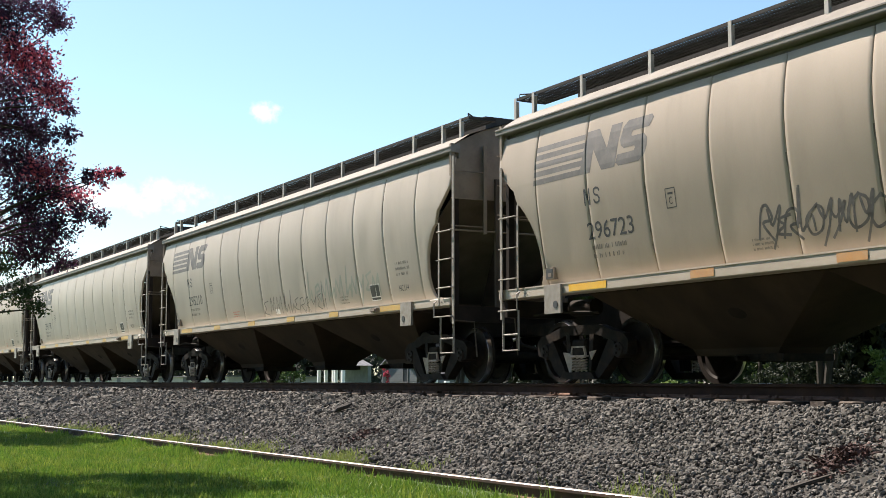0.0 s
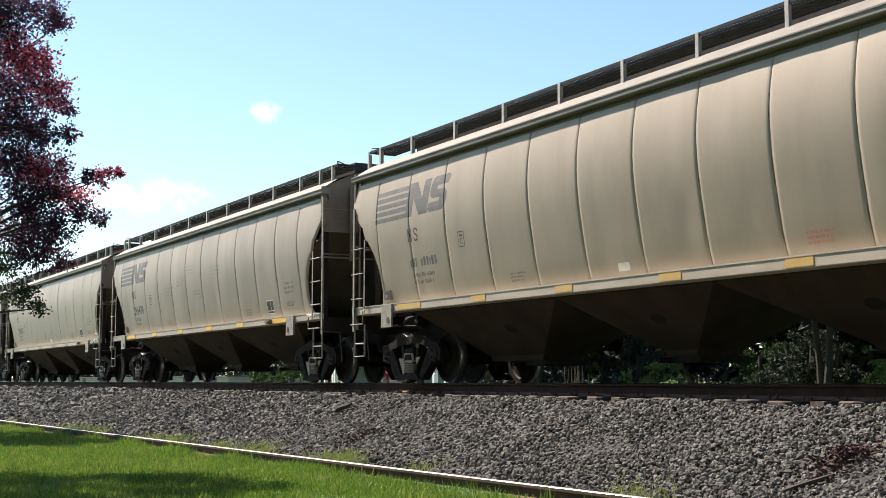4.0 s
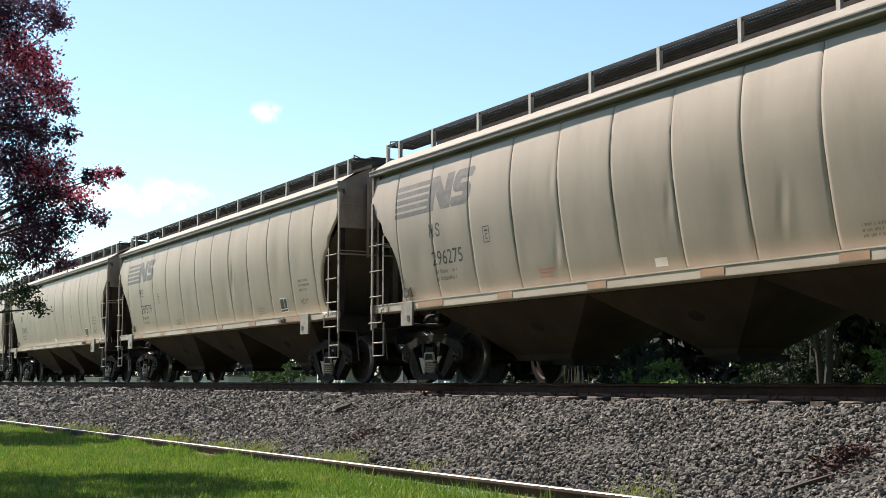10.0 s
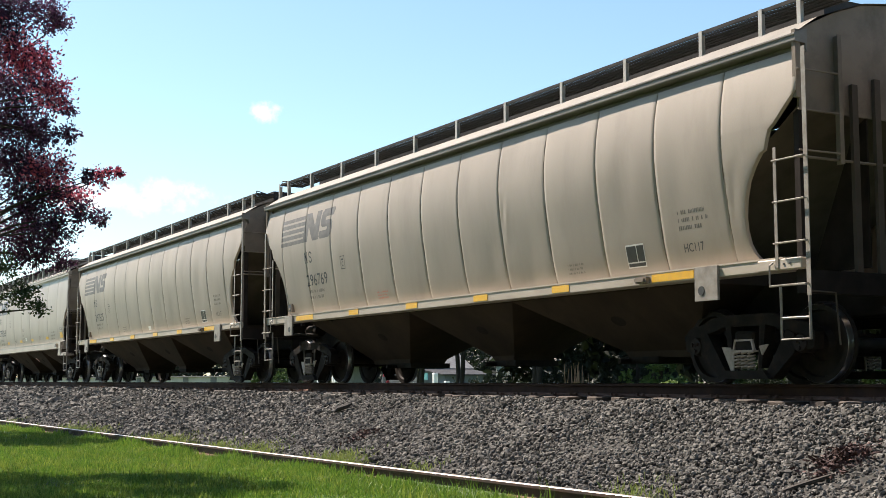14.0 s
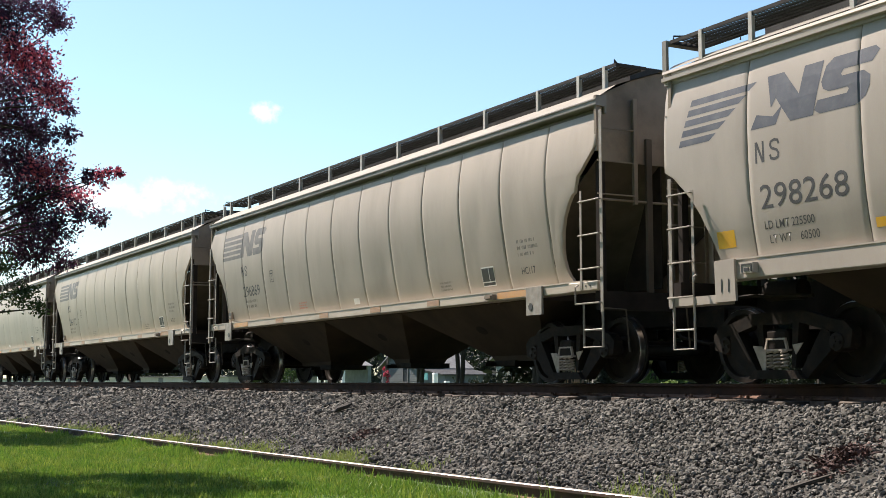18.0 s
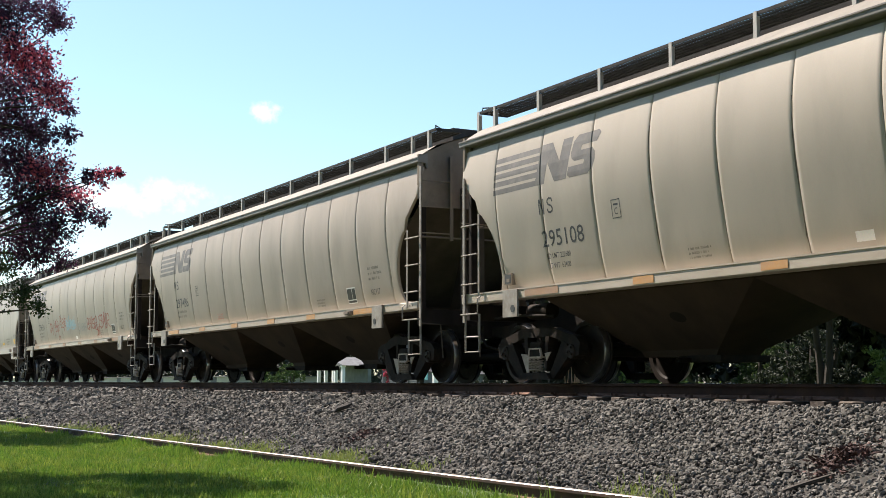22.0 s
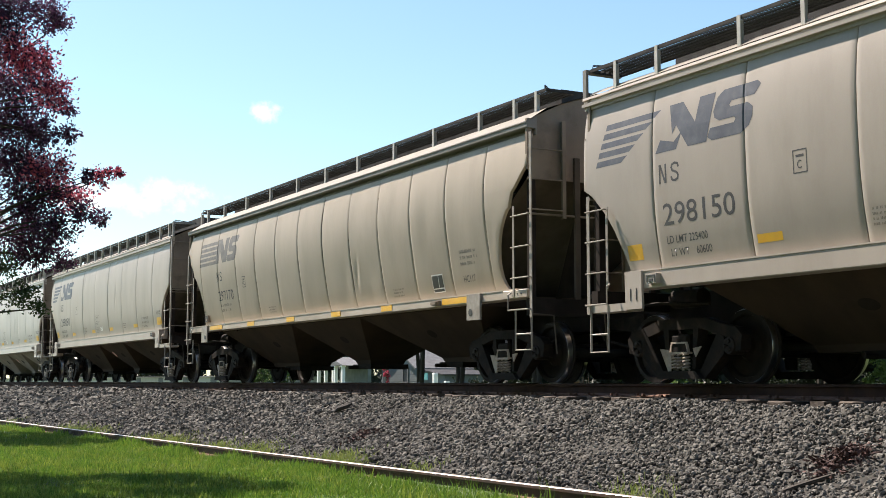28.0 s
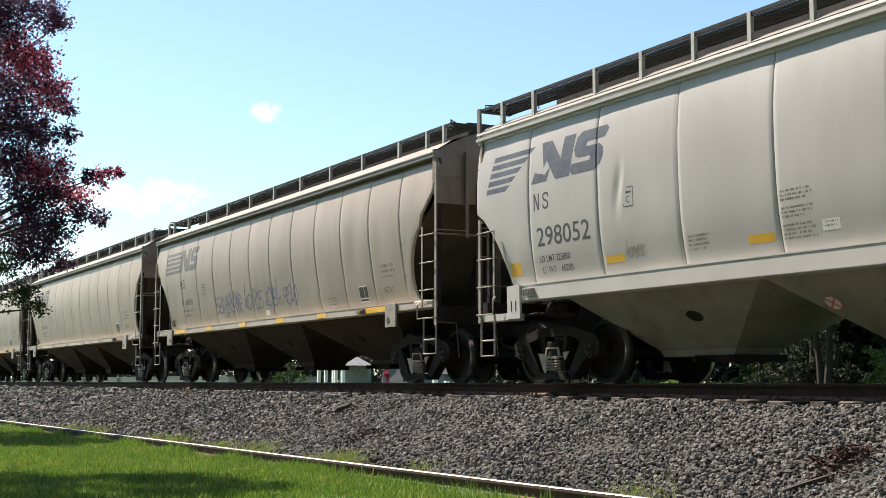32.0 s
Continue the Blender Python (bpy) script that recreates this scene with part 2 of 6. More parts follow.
WEED = leafy("weed_blade", (0.13, 0.20, 0.04), (0.30, 0.33, 0.10), rough=0.6, passing=0.3)
PURPLE = leafy("purple_leaf", (0.022, 0.015, 0.036), (0.11, 0.033, 0.078), rough=0.6, passing=0.4)
BLOSSOM = leafy("crimson_blossom", (0.55, 0.10, 0.14), (0.38, 0.06, 0.10), rough=0.55, passing=0.4)
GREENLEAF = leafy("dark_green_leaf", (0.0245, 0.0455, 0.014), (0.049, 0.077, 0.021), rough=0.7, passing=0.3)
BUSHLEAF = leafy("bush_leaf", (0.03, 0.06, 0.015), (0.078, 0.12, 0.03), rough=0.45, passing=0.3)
# brighter copy of the bush leaf: sunlight is put into its colour
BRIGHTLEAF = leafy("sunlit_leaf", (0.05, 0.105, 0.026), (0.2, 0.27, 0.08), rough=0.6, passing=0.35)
# darker leaf: shade from the trees overhead is in its colour
SHADELEAF = leafy("shaded_leaf", (0.012, 0.02, 0.012), (0.035, 0.045, 0.028), rough=0.75, passing=0.25)
BARK = surface("smooth_bark", (0.05, 0.039, 0.032), (0.028, 0.023, 0.019), scale=6, rough=0.85, stretch=(1, 1, 0.2), bump=0.4)
SIDING = surface("white_clapboard", (0.78, 0.77, 0.74), (0.70, 0.69, 0.66), scale=1, rough=0.6, bump=0.05)
# white boards made grey: tree shade is in the colour
GREYSIDING = surface("shaded_clapboard", (0.125, 0.137, 0.142), (0.10, 0.11, 0.115), scale=1, rough=0.7, bump=0.08)
SHINGLE = surface("grey_shingle", (0.16, 0.16, 0.165), (0.10, 0.10, 0.105), scale=3, rough=0.9, bump=0.4)
DARKSHINGLE = surface("dark_shingle", (0.07, 0.07, 0.074), (0.04, 0.04, 0.043), scale=3, rough=0.95, bump=0.4, spec=0.1)
TEAL = surface("teal_paint", (0.10, 0.32, 0.32), (0.08, 0.25, 0.26), scale=2, rough=0.5, bump=0.05)
PANE = surface("dark_pane", (0.03, 0.035, 0.04), (0.05, 0.055, 0.06), scale=1, rough=0.1, bump=0)
REED = surface("dry_stalk", (0.50, 0.33, 0.22), (0.36, 0.22, 0.15), scale=3, rough=0.9, bump=0.2)
BURNT = surface("charred_rubber", (0.025, 0.023, 0.022), (0.045, 0.04, 0.037), scale=6, rough=0.85, bump=0.5)

# ---- mesh helpers ----


def box(bm, x0, x1, y0, y1, z0, z1):
    v = [bm.verts.new((x, y, z)) for x in (x0, x1) for y in (y0, y1) for z in (z0, z1)]
    for f in ((0, 1, 3, 2), (4, 6, 7, 5), (0, 4, 5, 1), (2, 3, 7, 6), (0, 2, 6, 4), (1, 5, 7, 3)):
        bm.faces.new([v[i] for i in f])


def prism(bm, poly, y0, y1):
    """A polygon in x, z, drawn out from y0 to y1."""
    a = [bm.verts.new((x, y0, z)) for x, z in poly]
    b = [bm.verts.new((x, y1, z)) for x, z in poly]
    n = len(poly)
    bm.faces.new(a)
    bm.faces.new(b[::-1])
    for i in range(n):
        j = (i + 1) % n
        bm.faces.new((a[j], a[i], b[i], b[j]))


def strip(bm, rows):
    """A sheet through rows of points."""
    grid = [[bm.verts.new(p) for p in r] for r in rows]
    for r, q in zip(grid, grid[1:]):
        for i in range(len(r) - 1):
            bm.faces.new((r[i], r[i + 1], q[i + 1], q[i]))


def loft(bm, rings, caps=True):
    """Closed rings of equal length, joined."""
    grid = [[bm.verts.new(p) for p in r] for r in rings]
    n = len(grid[0])
    for r, q in zip(grid, grid[1:]):
        for i in range(n):
            j = (i + 1) % n
            bm.faces.new((r[i], r[j], q[j], q[i]))
    if caps:
        bm.faces.new(grid[0][::-1])
        bm.faces.new(grid[-1])


def tube(bm, pts, r, n=6, taper=None):
    pts = [Vector(p) for p in pts]
    rings = []
    side = None
    for i, p in enumerate(pts):
        way = (pts[min(i + 1, len(pts) - 1)] - pts[max(i - 1, 0)]).normalized()
        if side is None:
            side = way.orthogonal().normalized()
        side = (side - way * side.dot(way)).normalized()
        up = way.cross(side)
        rr = r if taper is None else taper[i]
        rings.append([p + (side * math.cos(a) + up * math.sin(a)) * rr for a in [k * math.tau / n for k in range(n)]])
    loft(bm, rings)


def lathe(bm, profile, n=28, axis="y"):
    """profile: (radius, along) pairs, turned about the y axis."""
    rings = []
    for k in range(n):
        a = k * math.tau / n
        rings.append([(r * math.cos(a), y, r * math.sin(a)) for r, y in profile])
    grid = [[bm.verts.new(p) for p in r] for r in rings]
    for k in range(n):
        r, q = grid[k], grid[(k + 1) % n]
        for i in range(len(r) - 1):
            bm.faces.new((r[i], r[i + 1], q[i + 1], q[i]))


def done(bm, name, material, smooth=False, weld=0.0):
    if weld:
        bmesh.ops.remove_doubles(bm, verts=bm.verts, dist=weld)
    bmesh.ops.recalc_face_normals(bm, faces=bm.faces)
    me = bpy.data.meshes.new(name)
    bm.to_mesh(me)
    bm.free()
    me.materials.append(material)
    if smooth:
        me.polygons.foreach_set("use_smooth", [True] * len(me.polygons))
        me.set_sharp_from_angle(angle=radians(38))
    return me


def part(name, bm, material, parent, label="", smooth=False, weld=0.0):
    ob = new(name, done(bm, name, material, smooth, weld))
    ob.parent = parent
    if label:
        ob["label"] = label
    return ob


def piece(name, mesh, parent, at=(0, 0, 0), turn=None):
    ob = new(name, mesh)
    ob.parent = parent
    ob.location = at
    if turn:
        ob.rotation_euler = turn
    return ob


def raw(name, verts, faces, material, smooth=False):
    """A mesh from arrays: verts (n, 3), faces (m, k)."""
    me = bpy.data.meshes.new(name)
    verts, faces = np.asarray(verts, float), np.asarray(faces, np.int32)
    m, k = faces.shape
    me.vertices.add(len(verts))
    me.vertices.foreach_set("co", verts.ravel())
    me.loops.add(m * k)
    me.loops.foreach_set("vertex_index", faces.ravel())
    me.polygons.add(m)
    me.polygons.foreach_set("loop_start", np.arange(m, dtype=np.int32) * k)
    me.update(calc_edges=True)
    me.validate()
    me.materials.append(material)
    me.polygons.foreach_set("use_smooth", [smooth] * m)
    return me


# ---- the plan ----
TRACK = 11.5            # middle of the main track, metres beyond the camera
SPEED, START = 11.808, -8.21
# small lead or lag of the train on its steady pace: time, metres
LEAD_TIME = [(0.0, -0.06), (1.0, -0.05), (2.0, -0.03), (3.0, -0.03), (6.0, 0.0), (7.0, -0.02), (8.0, -0.01), (9.0, -0.03), (10.0, -0.09), (11.0, -0.11), (12.0, -0.23), (13.0, -0.23), (14.0, -0.16),
             (17.0, 0.05), (18.0, 0.1), (19.0, 0.14), (20.0, 0.13), (21.0, 0.21), (22.0, 0.24), (23.0, 0.2), (24.0, 0.2), (25.0, 0.24), (28.0, 0.2), (29.0, 0.02), (30.0, 0.0), (31.0, 0.0), (32.0, 0.0)]
PALE_CARS = (12, 18, 19, 21, 22)
CARS = 28
HALF = {"a": 7.99, "b": 7.33}
PITCH = {"a": 17.5, "b": 16.2}
kind_of = ["b" if i in PALE_CARS else "a" for i in range(CARS)]
middle = [START]
for i in range(1, CARS):
    middle.append(middle[-1] - (PITCH[kind_of[i - 1]] + PITCH[kind_of[i]]) / 2)


def siding_y(x):
    return 7.85 + 0.05 * x + 0.0003 * x * x if x > -83 else 5.77 + (x + 83) * 0.0002


def ground_z(x, y):
    """The lie of the land: lawn, siding, ballast bank, the level behind the track."""
    s = siding_y(x) if x < 20 else siding_y(20) + 0.01 * (x - 20)
    s = min(s, 9.0)
    lawn = -1.21 + 0.02 * math.sin(x * 0.7 + y) + 0.015 * math.sin(y * 1.9 - x * 0.3)
    if y < s - 0.1:
        return lawn
    if y < s + 0.25:
        return -1.17
    top = 9.75
    if y < top:
        k = (y - s - 0.25) / (top - s - 0.25)
        return -1.17 + 0.925 * k
    if y < TRACK + 1.75:
        return -0.245 - 0.05 * min(1.0, max(0.0, (y - 9.8) / 0.2))
    if y < TRACK + 4.0:
        return -0.295 - 0.905 * (y - TRACK - 1.75) / 2.25
    return -1.2


# ---- ground ----


def build_ground():
    xs = [-3000, -1500, -800, -500, -300, -200, -140, -100, -80] + [-70 + 0.5 * k for k in range(180)] + [25, 40, 70, 120, 200, 350, 600, 1200, 3000]
    ys = [-3000, -1000, -400, -150, -60, -30, -15, -8, -4, 0, 2, 3, 4, 5, 5.4, 5.8] + [6 + 0.2 * k for k in range(50)] + [16.5, 18, 20, 25, 32, 45, 70, 120, 250, 600, 1500, 3000]
    verts = [(x, y, ground_z(x, y)) for x in xs for y in ys]
    n = len(ys)
    faces = [(i * n + j, (i + 1) * n + j, (i + 1) * n + j + 1, i * n + j + 1) for i in range(len(xs) - 1) for j in range(n - 1)]
    ob = new("ground", raw("ground", verts, faces, SOIL))
    ob.data.materials.append(BED)
    idx = []
    for x0, y0 in [(xs[i], ys[j]) for i in range(len(xs) - 1) for j in range(n - 1)]:
        s = min(siding_y(x0), 9.0) if x0 < 20 else 9.0
        idx.append(1 if s + 0.02 < y0 < TRACK + 3.2 else 0)
    ob.data.polygons.foreach_set("material_index", idx)
    tagged(ob, "mown green lawn and grey ballast bank under the railway", "ground", kind="structure")


build_ground()

# ---- track ----


def rail_profile(width, height):
    w, h = width / 2, height
    return [(-w * 1.9, -h), (w * 1.9, -h), (w * 1.9, -h + 0.015), (w * 0.3, -h + 0.04), (w * 0.25, -0.045), (w, -0.035), (w, -0.006), (w * 0.8, 0.0), (-w * 0.8, 0.0), (-w, -0.006), (-w, -0.035), (-w * 0.25, -0.045), (-w * 0.3, -h + 0.04), (-w * 1.9, -h + 0.015)]


def build_rail(name, path, width, height, web, head, label):
    prof = rail_profile(width, height)
    bm = bmesh.new()
    loft(bm, [[(x, y + a, z + b) for a, b in prof] for x, y, z in path])
    me = done(bm, name, web)
    me.materials.append(head)
    me.materials.append(FOOTRUST)
    ob = new(name, me)
    top = [1 if p.normal.z > 0.35 and p.center.z > path[0][2] - 0.02 else 2 if p.center.z < path[0][2] - height + 0.035 else 0 for p in me.polygons]
    me.polygons.foreach_set("material_index", top)
    return tagged(ob, label, "rail", "rails", "structure")


def build_track():
    for side in (-1, 1):
        y = TRACK + side * 0.7525
        build_rail("rail", [(x, y, 0.0) for x in (-620, -300, -100, -40, 0, 60, 200, 480)], 0.075, 0.18, RAILRUST, RAILTOP,
                   "dark rusty main line rail with a polished head")
    sx = [-90 + 2.0 * k for k in range(48)]
    build_rail("siding_rail", [(x, siding_y(x), -1.04) for x in sx], 0.075, 0.17, SIDINGRUST, SIDINGTOP,
               "old siding rail, shiny worn head, half sunk in grass and stone")
    # ties: each one near the camera is a piece, the far ones one mesh
    rng = random.Random(4)
    ties = new("track_ties")
    tagged(ties, "weathered wooden ties half buried in grey ballast", "ties", kind="structure")
    meshes = []
    for k in range(5):
        bm = bmesh.new()
        w = 0.115 + rng.uniform(-0.012, 0.012)
        box(bm, -w, w, -1.3 + rng.uniform(-0.06, 0.06), 1.3, -0.18, 0.0)
        bmesh.ops.bevel(bm, geom=bm.edges[:], offset=0.012, segments=1, affect="EDGES")
        for v in bm.verts:
            v.co += Vector((rng.uniform(-0.006, 0.006), rng.uniform(-0.01, 0.01), rng.uniform(-0.005, 0.004)))
        meshes.append(done(bm, "tie", TIE))
    bm_plate = bmesh.new()
    box(bm_plate, -0.09, 0.09, -0.18, 0.18, -0.183, -0.168)
    for sx_, sy_ in ((-0.06, -0.11), (0.06, -0.11), (-0.05, 0.11), (0.05, 0.11)):
        box(bm_plate, sx_ - 0.012, sx_ + 0.012, sy_ - 0.018, sy_ + 0.018, -0.17, -0.135)
    plate = done(bm_plate, "tie_plate", PLATERUST)
    far = bmesh.new()
    x = -90.0
    while x < 24:
        if -66 < x < 4:
            t = piece("tie", rng.choice(meshes), ties, (x, TRACK + rng.uniform(-0.03, 0.03), -0.182 + rng.uniform(-0.012, 0.006)), (0, 0, rng.uniform(-0.02, 0.02)))
            piece("tie_plate", plate, t, (0, -0.7525, 0.182))
        else:
            box(far, x - 0.11, x + 0.11, TRACK - 1.3, TRACK + 1.3, -0.36, -0.182)
        x += 0.515 + rng.uniform(-0.02, 0.02)
    far_ties = part("far_ties", far, TIE, ties)
    far_ties["kind"] = "stuff"


build_track()


def stones(name, bands, template, tri, low, label, rng):
    """Crushed stone over the bank: blunt broken pieces made from a template's corners pushed about."""
    chunks = []
    for x0, x1, per, size in bands:
        n = int((x1 - x0) * 4.2 * per)
        x = rng.uniform(x0, x1, n)
        y = rng.uniform(6.2, 10.72, n)
        s = 7.85 + 0.05 * x + 0.0003 * x * x
        keep = (y > s + 0.10) & (y < 10.66)
        keep &= ~((y < s + 0.45) & (rng.random(n) < 0.55))
        x, y, s = x[keep], y[keep], s[keep]
        k = np.clip((y - s - 0.25) / (9.75 - s - 0.25), 0, 1)
        z = -1.17 + 0.925 * k + rng.uniform(-0.012, 0.03, len(x)) + 0.025 * np.sin(x * 1.7) * np.sin(y * 3.1)
        # between the ties the stone lies lower
        z = z - 0.05 * np.clip((y - 9.8) / 0.2, 0, 1)
        chunks.append((x, y, z, size * np.clip(rng.lognormal(0, 0.25, len(x)), 0.5, 1.5)))
    x, y, z, r = (np.concatenate([c[i] for c in chunks]) for i in range(4))
    n, m = len(x), len(template)
    shape = template[None] * rng.uniform(low, 1.12, (n, m, 3))
    shape *= rng.uniform(0.7, 1.25, (n, 1, 3))
    q = rng.normal(size=(n, 4))
    q /= np.linalg.norm(q, axis=1, keepdims=True)
    a, b, c, d = q.T
    rot = np.stack([1 - 2 * (c * c + d * d), 2 * (b * c - a * d), 2 * (b * d + a * c),
                    2 * (b * c + a * d), 1 - 2 * (b * b + d * d), 2 * (c * d - a * b),
                    2 * (b * d - a * c), 2 * (c * d + a * b), 1 - 2 * (b * b + c * c)], 1).reshape(n, 3, 3)
    pts = np.einsum("nij,nkj->nki", rot, shape) * r[:, None, None] + np.stack([x, y, z], 1)[:, None]
    faces = (np.array(tri)[None] + m * np.arange(n)[:, None, None]).reshape(-1, 3)
    ob = new(name, raw(name, pts.reshape(-1, 3), faces, STONE))
    tagged(ob, label, "ballast", kind="stuff")


def build_ballast():
    rng = np.random.default_rng(7)
    cube = np.array([(a, b, c) for a in (-1, 1) for b in (-1, 1) for c in (-1, 1)], float)
    tips = np.array([(-1.3, 0, 0), (1.3, 0, 0), (0, -1.3, 0), (0, 1.3, 0), (0, 0, -1.3), (0, 0, 1.3)])
    rings = ((0, 1, 3, 2), (4, 6, 7, 5), (0, 4, 5, 1), (2, 3, 7, 6), (0, 2, 6, 4), (1, 5, 7, 3))
    blunt = [(a, b, 8 + k) for k, ring in enumerate(rings) for a, b in zip(ring, ring[1:] + ring[:1])]
    plain = [t for r in rings for t in ((r[0], r[1], r[2]), (r[0], r[2], r[3]))]
    stones("ballast", ((-12.5, -2.5, 1250, 0.0195), (-21, -12.5, 880, 0.0225)), np.concatenate([cube * 0.82, tips]), blunt, 0.52,
           "grey crushed granite ballast on the track bank", rng)
    stones("ballast", ((-36, -21, 560, 0.029), (-60, -36, 150, 0.05), (-90, -60, 45, 0.085)), cube, plain, 0.55,
           "grey crushed ballast further along the bank", rng)


build_ballast()


def blades(name, x, y, z, tall, wide, material, label, rng, lean=0.5):
    n = len(x)
    a = rng.uniform(0, math.tau, n)
    h = tall * rng.lognormal(0, 0.3, n)
    w = wide * rng.uniform(0.6, 1.3, n)
    ca, sa = np.cos(a), np.sin(a)
    bend = rng.uniform(0.1, lean, n) * h
    ba = rng.uniform(0, math.tau, n)
    bx, by = np.cos(ba) * bend, np.sin(ba) * bend
    p = np.zeros((n, 5, 3))
    p[:, 0] = np.stack([x - ca * w, y - sa * w, z], 1)
    p[:, 1] = np.stack([x + ca * w, y + sa * w, z], 1)
    p[:, 2] = np.stack([x + ca * w * .7 + bx * .4, y + sa * w * .7 + by * .4, z + h * .6], 1)
    p[:, 3] = np.stack([x - ca * w * .7 + bx * .4, y - sa * w * .7 + by * .4, z + h * .6], 1)
    p[:, 4] = np.stack([x + bx, y + by, z + h], 1)
    f = np.array([(0, 1, 2), (0, 2, 3), (3, 2, 4)])
    faces = (f[None] + 5 * np.arange(n)[:, None, None]).reshape(-1, 3)
    ob = new(name, raw(name, p.reshape(-1, 3), faces, material))
    return tagged(ob, label, name, kind="stuff")


TUFT = leafy("tuft_blade", (0.05, 0.12, 0.015), (0.34, 0.40, 0.07), rough=0.5, passing=0.3)


def build_grass():
    rng = np.random.default_rng(11)
    xs, ys = [], []
    for x0, x1, y0, per in ((-16, -6, 2.0, 1900), (-24, -16, 2.0, 1500), (-42, -24, 1.5, 700), (-80, -42, 1.5, 200)):
        n = int((x1 - x0) * (7.4 - y0) * per)
        x, y = rng.uniform(x0, x1, n), rng.uniform(y0, 7.4, n)
        s = 7.85 + 0.05 * x + 0.0003 * x * x
        keep = (y < s - 0.05) & (y > 0.16 * -x - 1.2)
        xs.append(x[keep])
        ys.append(y[keep])
    x, y = np.concatenate(xs), np.concatenate(ys)
    z = -1.21 + 0.02 * np.sin(x * 0.7 + y) + 0.015 * np.sin(y * 1.9 - x * 0.3)
    tuft = rng.uniform(0, 1, (3000, 2)) * np.array([34, 6]) + np.array([-40, 1.5])
    pick = rng.integers(0, 3000, 60000)
    tx, ty = tuft[pick, 0] + rng.normal(0, 0.045, 60000), tuft[pick, 1] + rng.normal(0, 0.045, 60000)
    ok = (ty < 7.85 + 0.05 * tx + 0.0003 * tx * tx - 0.06) & (ty > 0.16 * -tx - 1.2)
    tx, ty = tx[ok], ty[ok]
    blades("grass_tufts", tx, ty, -1.21 + 0.02 * np.sin(tx * 0.7 + ty) + 0.015 * np.sin(ty * 1.9 - tx * 0.3), 0.07, 0.0055, TUFT, "coarser yellow-green tufts in the lawn", rng, 0.7)
    s = 7.85 + 0.05 * x + 0.0003 * x * x
    edge = np.clip(1.0 - (s - y) / 0.6, 0, 1)
    patch = 0.85 + 0.55 * np.sin(x * 2.3 + 1.7 * np.sin(y * 2.0)) * np.sin(y * 3.1)
    blades("grass", x, y, z, (0.045 + 0.07 * edge) * np.clip(patch, 0.4, 1.5), 0.0065, BLADE, "sunlit bright green mown grass beside the siding", rng)
    # weeds in tufts along the foot of the stones
    tx = np.concatenate([rng.normal(c, w, n) for c, w, n in ((-38, 2.5, 9), (-30.0, 1.2, 8), (-23.5, 0.6, 9), (-19.6, 0.7, 9), (-16.6, 0.6, 9), (-24, 8, 10))])
    px, py = [], []
    for t in tx:
        m = rng.integers(50, 190)
        px.append(t + rng.normal(0, 0.28, m))
        py.append(siding_y(t) + 0.22 + np.abs(rng.normal(0, 0.2, m)))
    px, py = np.concatenate(px), np.concatenate(py)
    blades("weeds", px, py, np.array([ground_z(a, b) for a, b in zip(px, py)]) + 0.015, 0.075, 0.007, WEED, "sparse yellow-green weeds between rail and stones", rng, 0.8)
    # a few taller stalks before the rail
    px = np.concatenate([np.full(16, a) + rng.normal(0, 0.05, 16) for a in (-19.3, -12.4, -15.6, -10.9)])
    py = np.array([siding_y(a) - 0.12 for a in px]) + rng.normal(0, 0.05, len(px))
    blades("tall_grass", px, py, np.full(len(px), -1.2), 0.19, 0.004, BLADE, "tall green grass stalks standing at the rail", rng, 0.35)


build_grass()


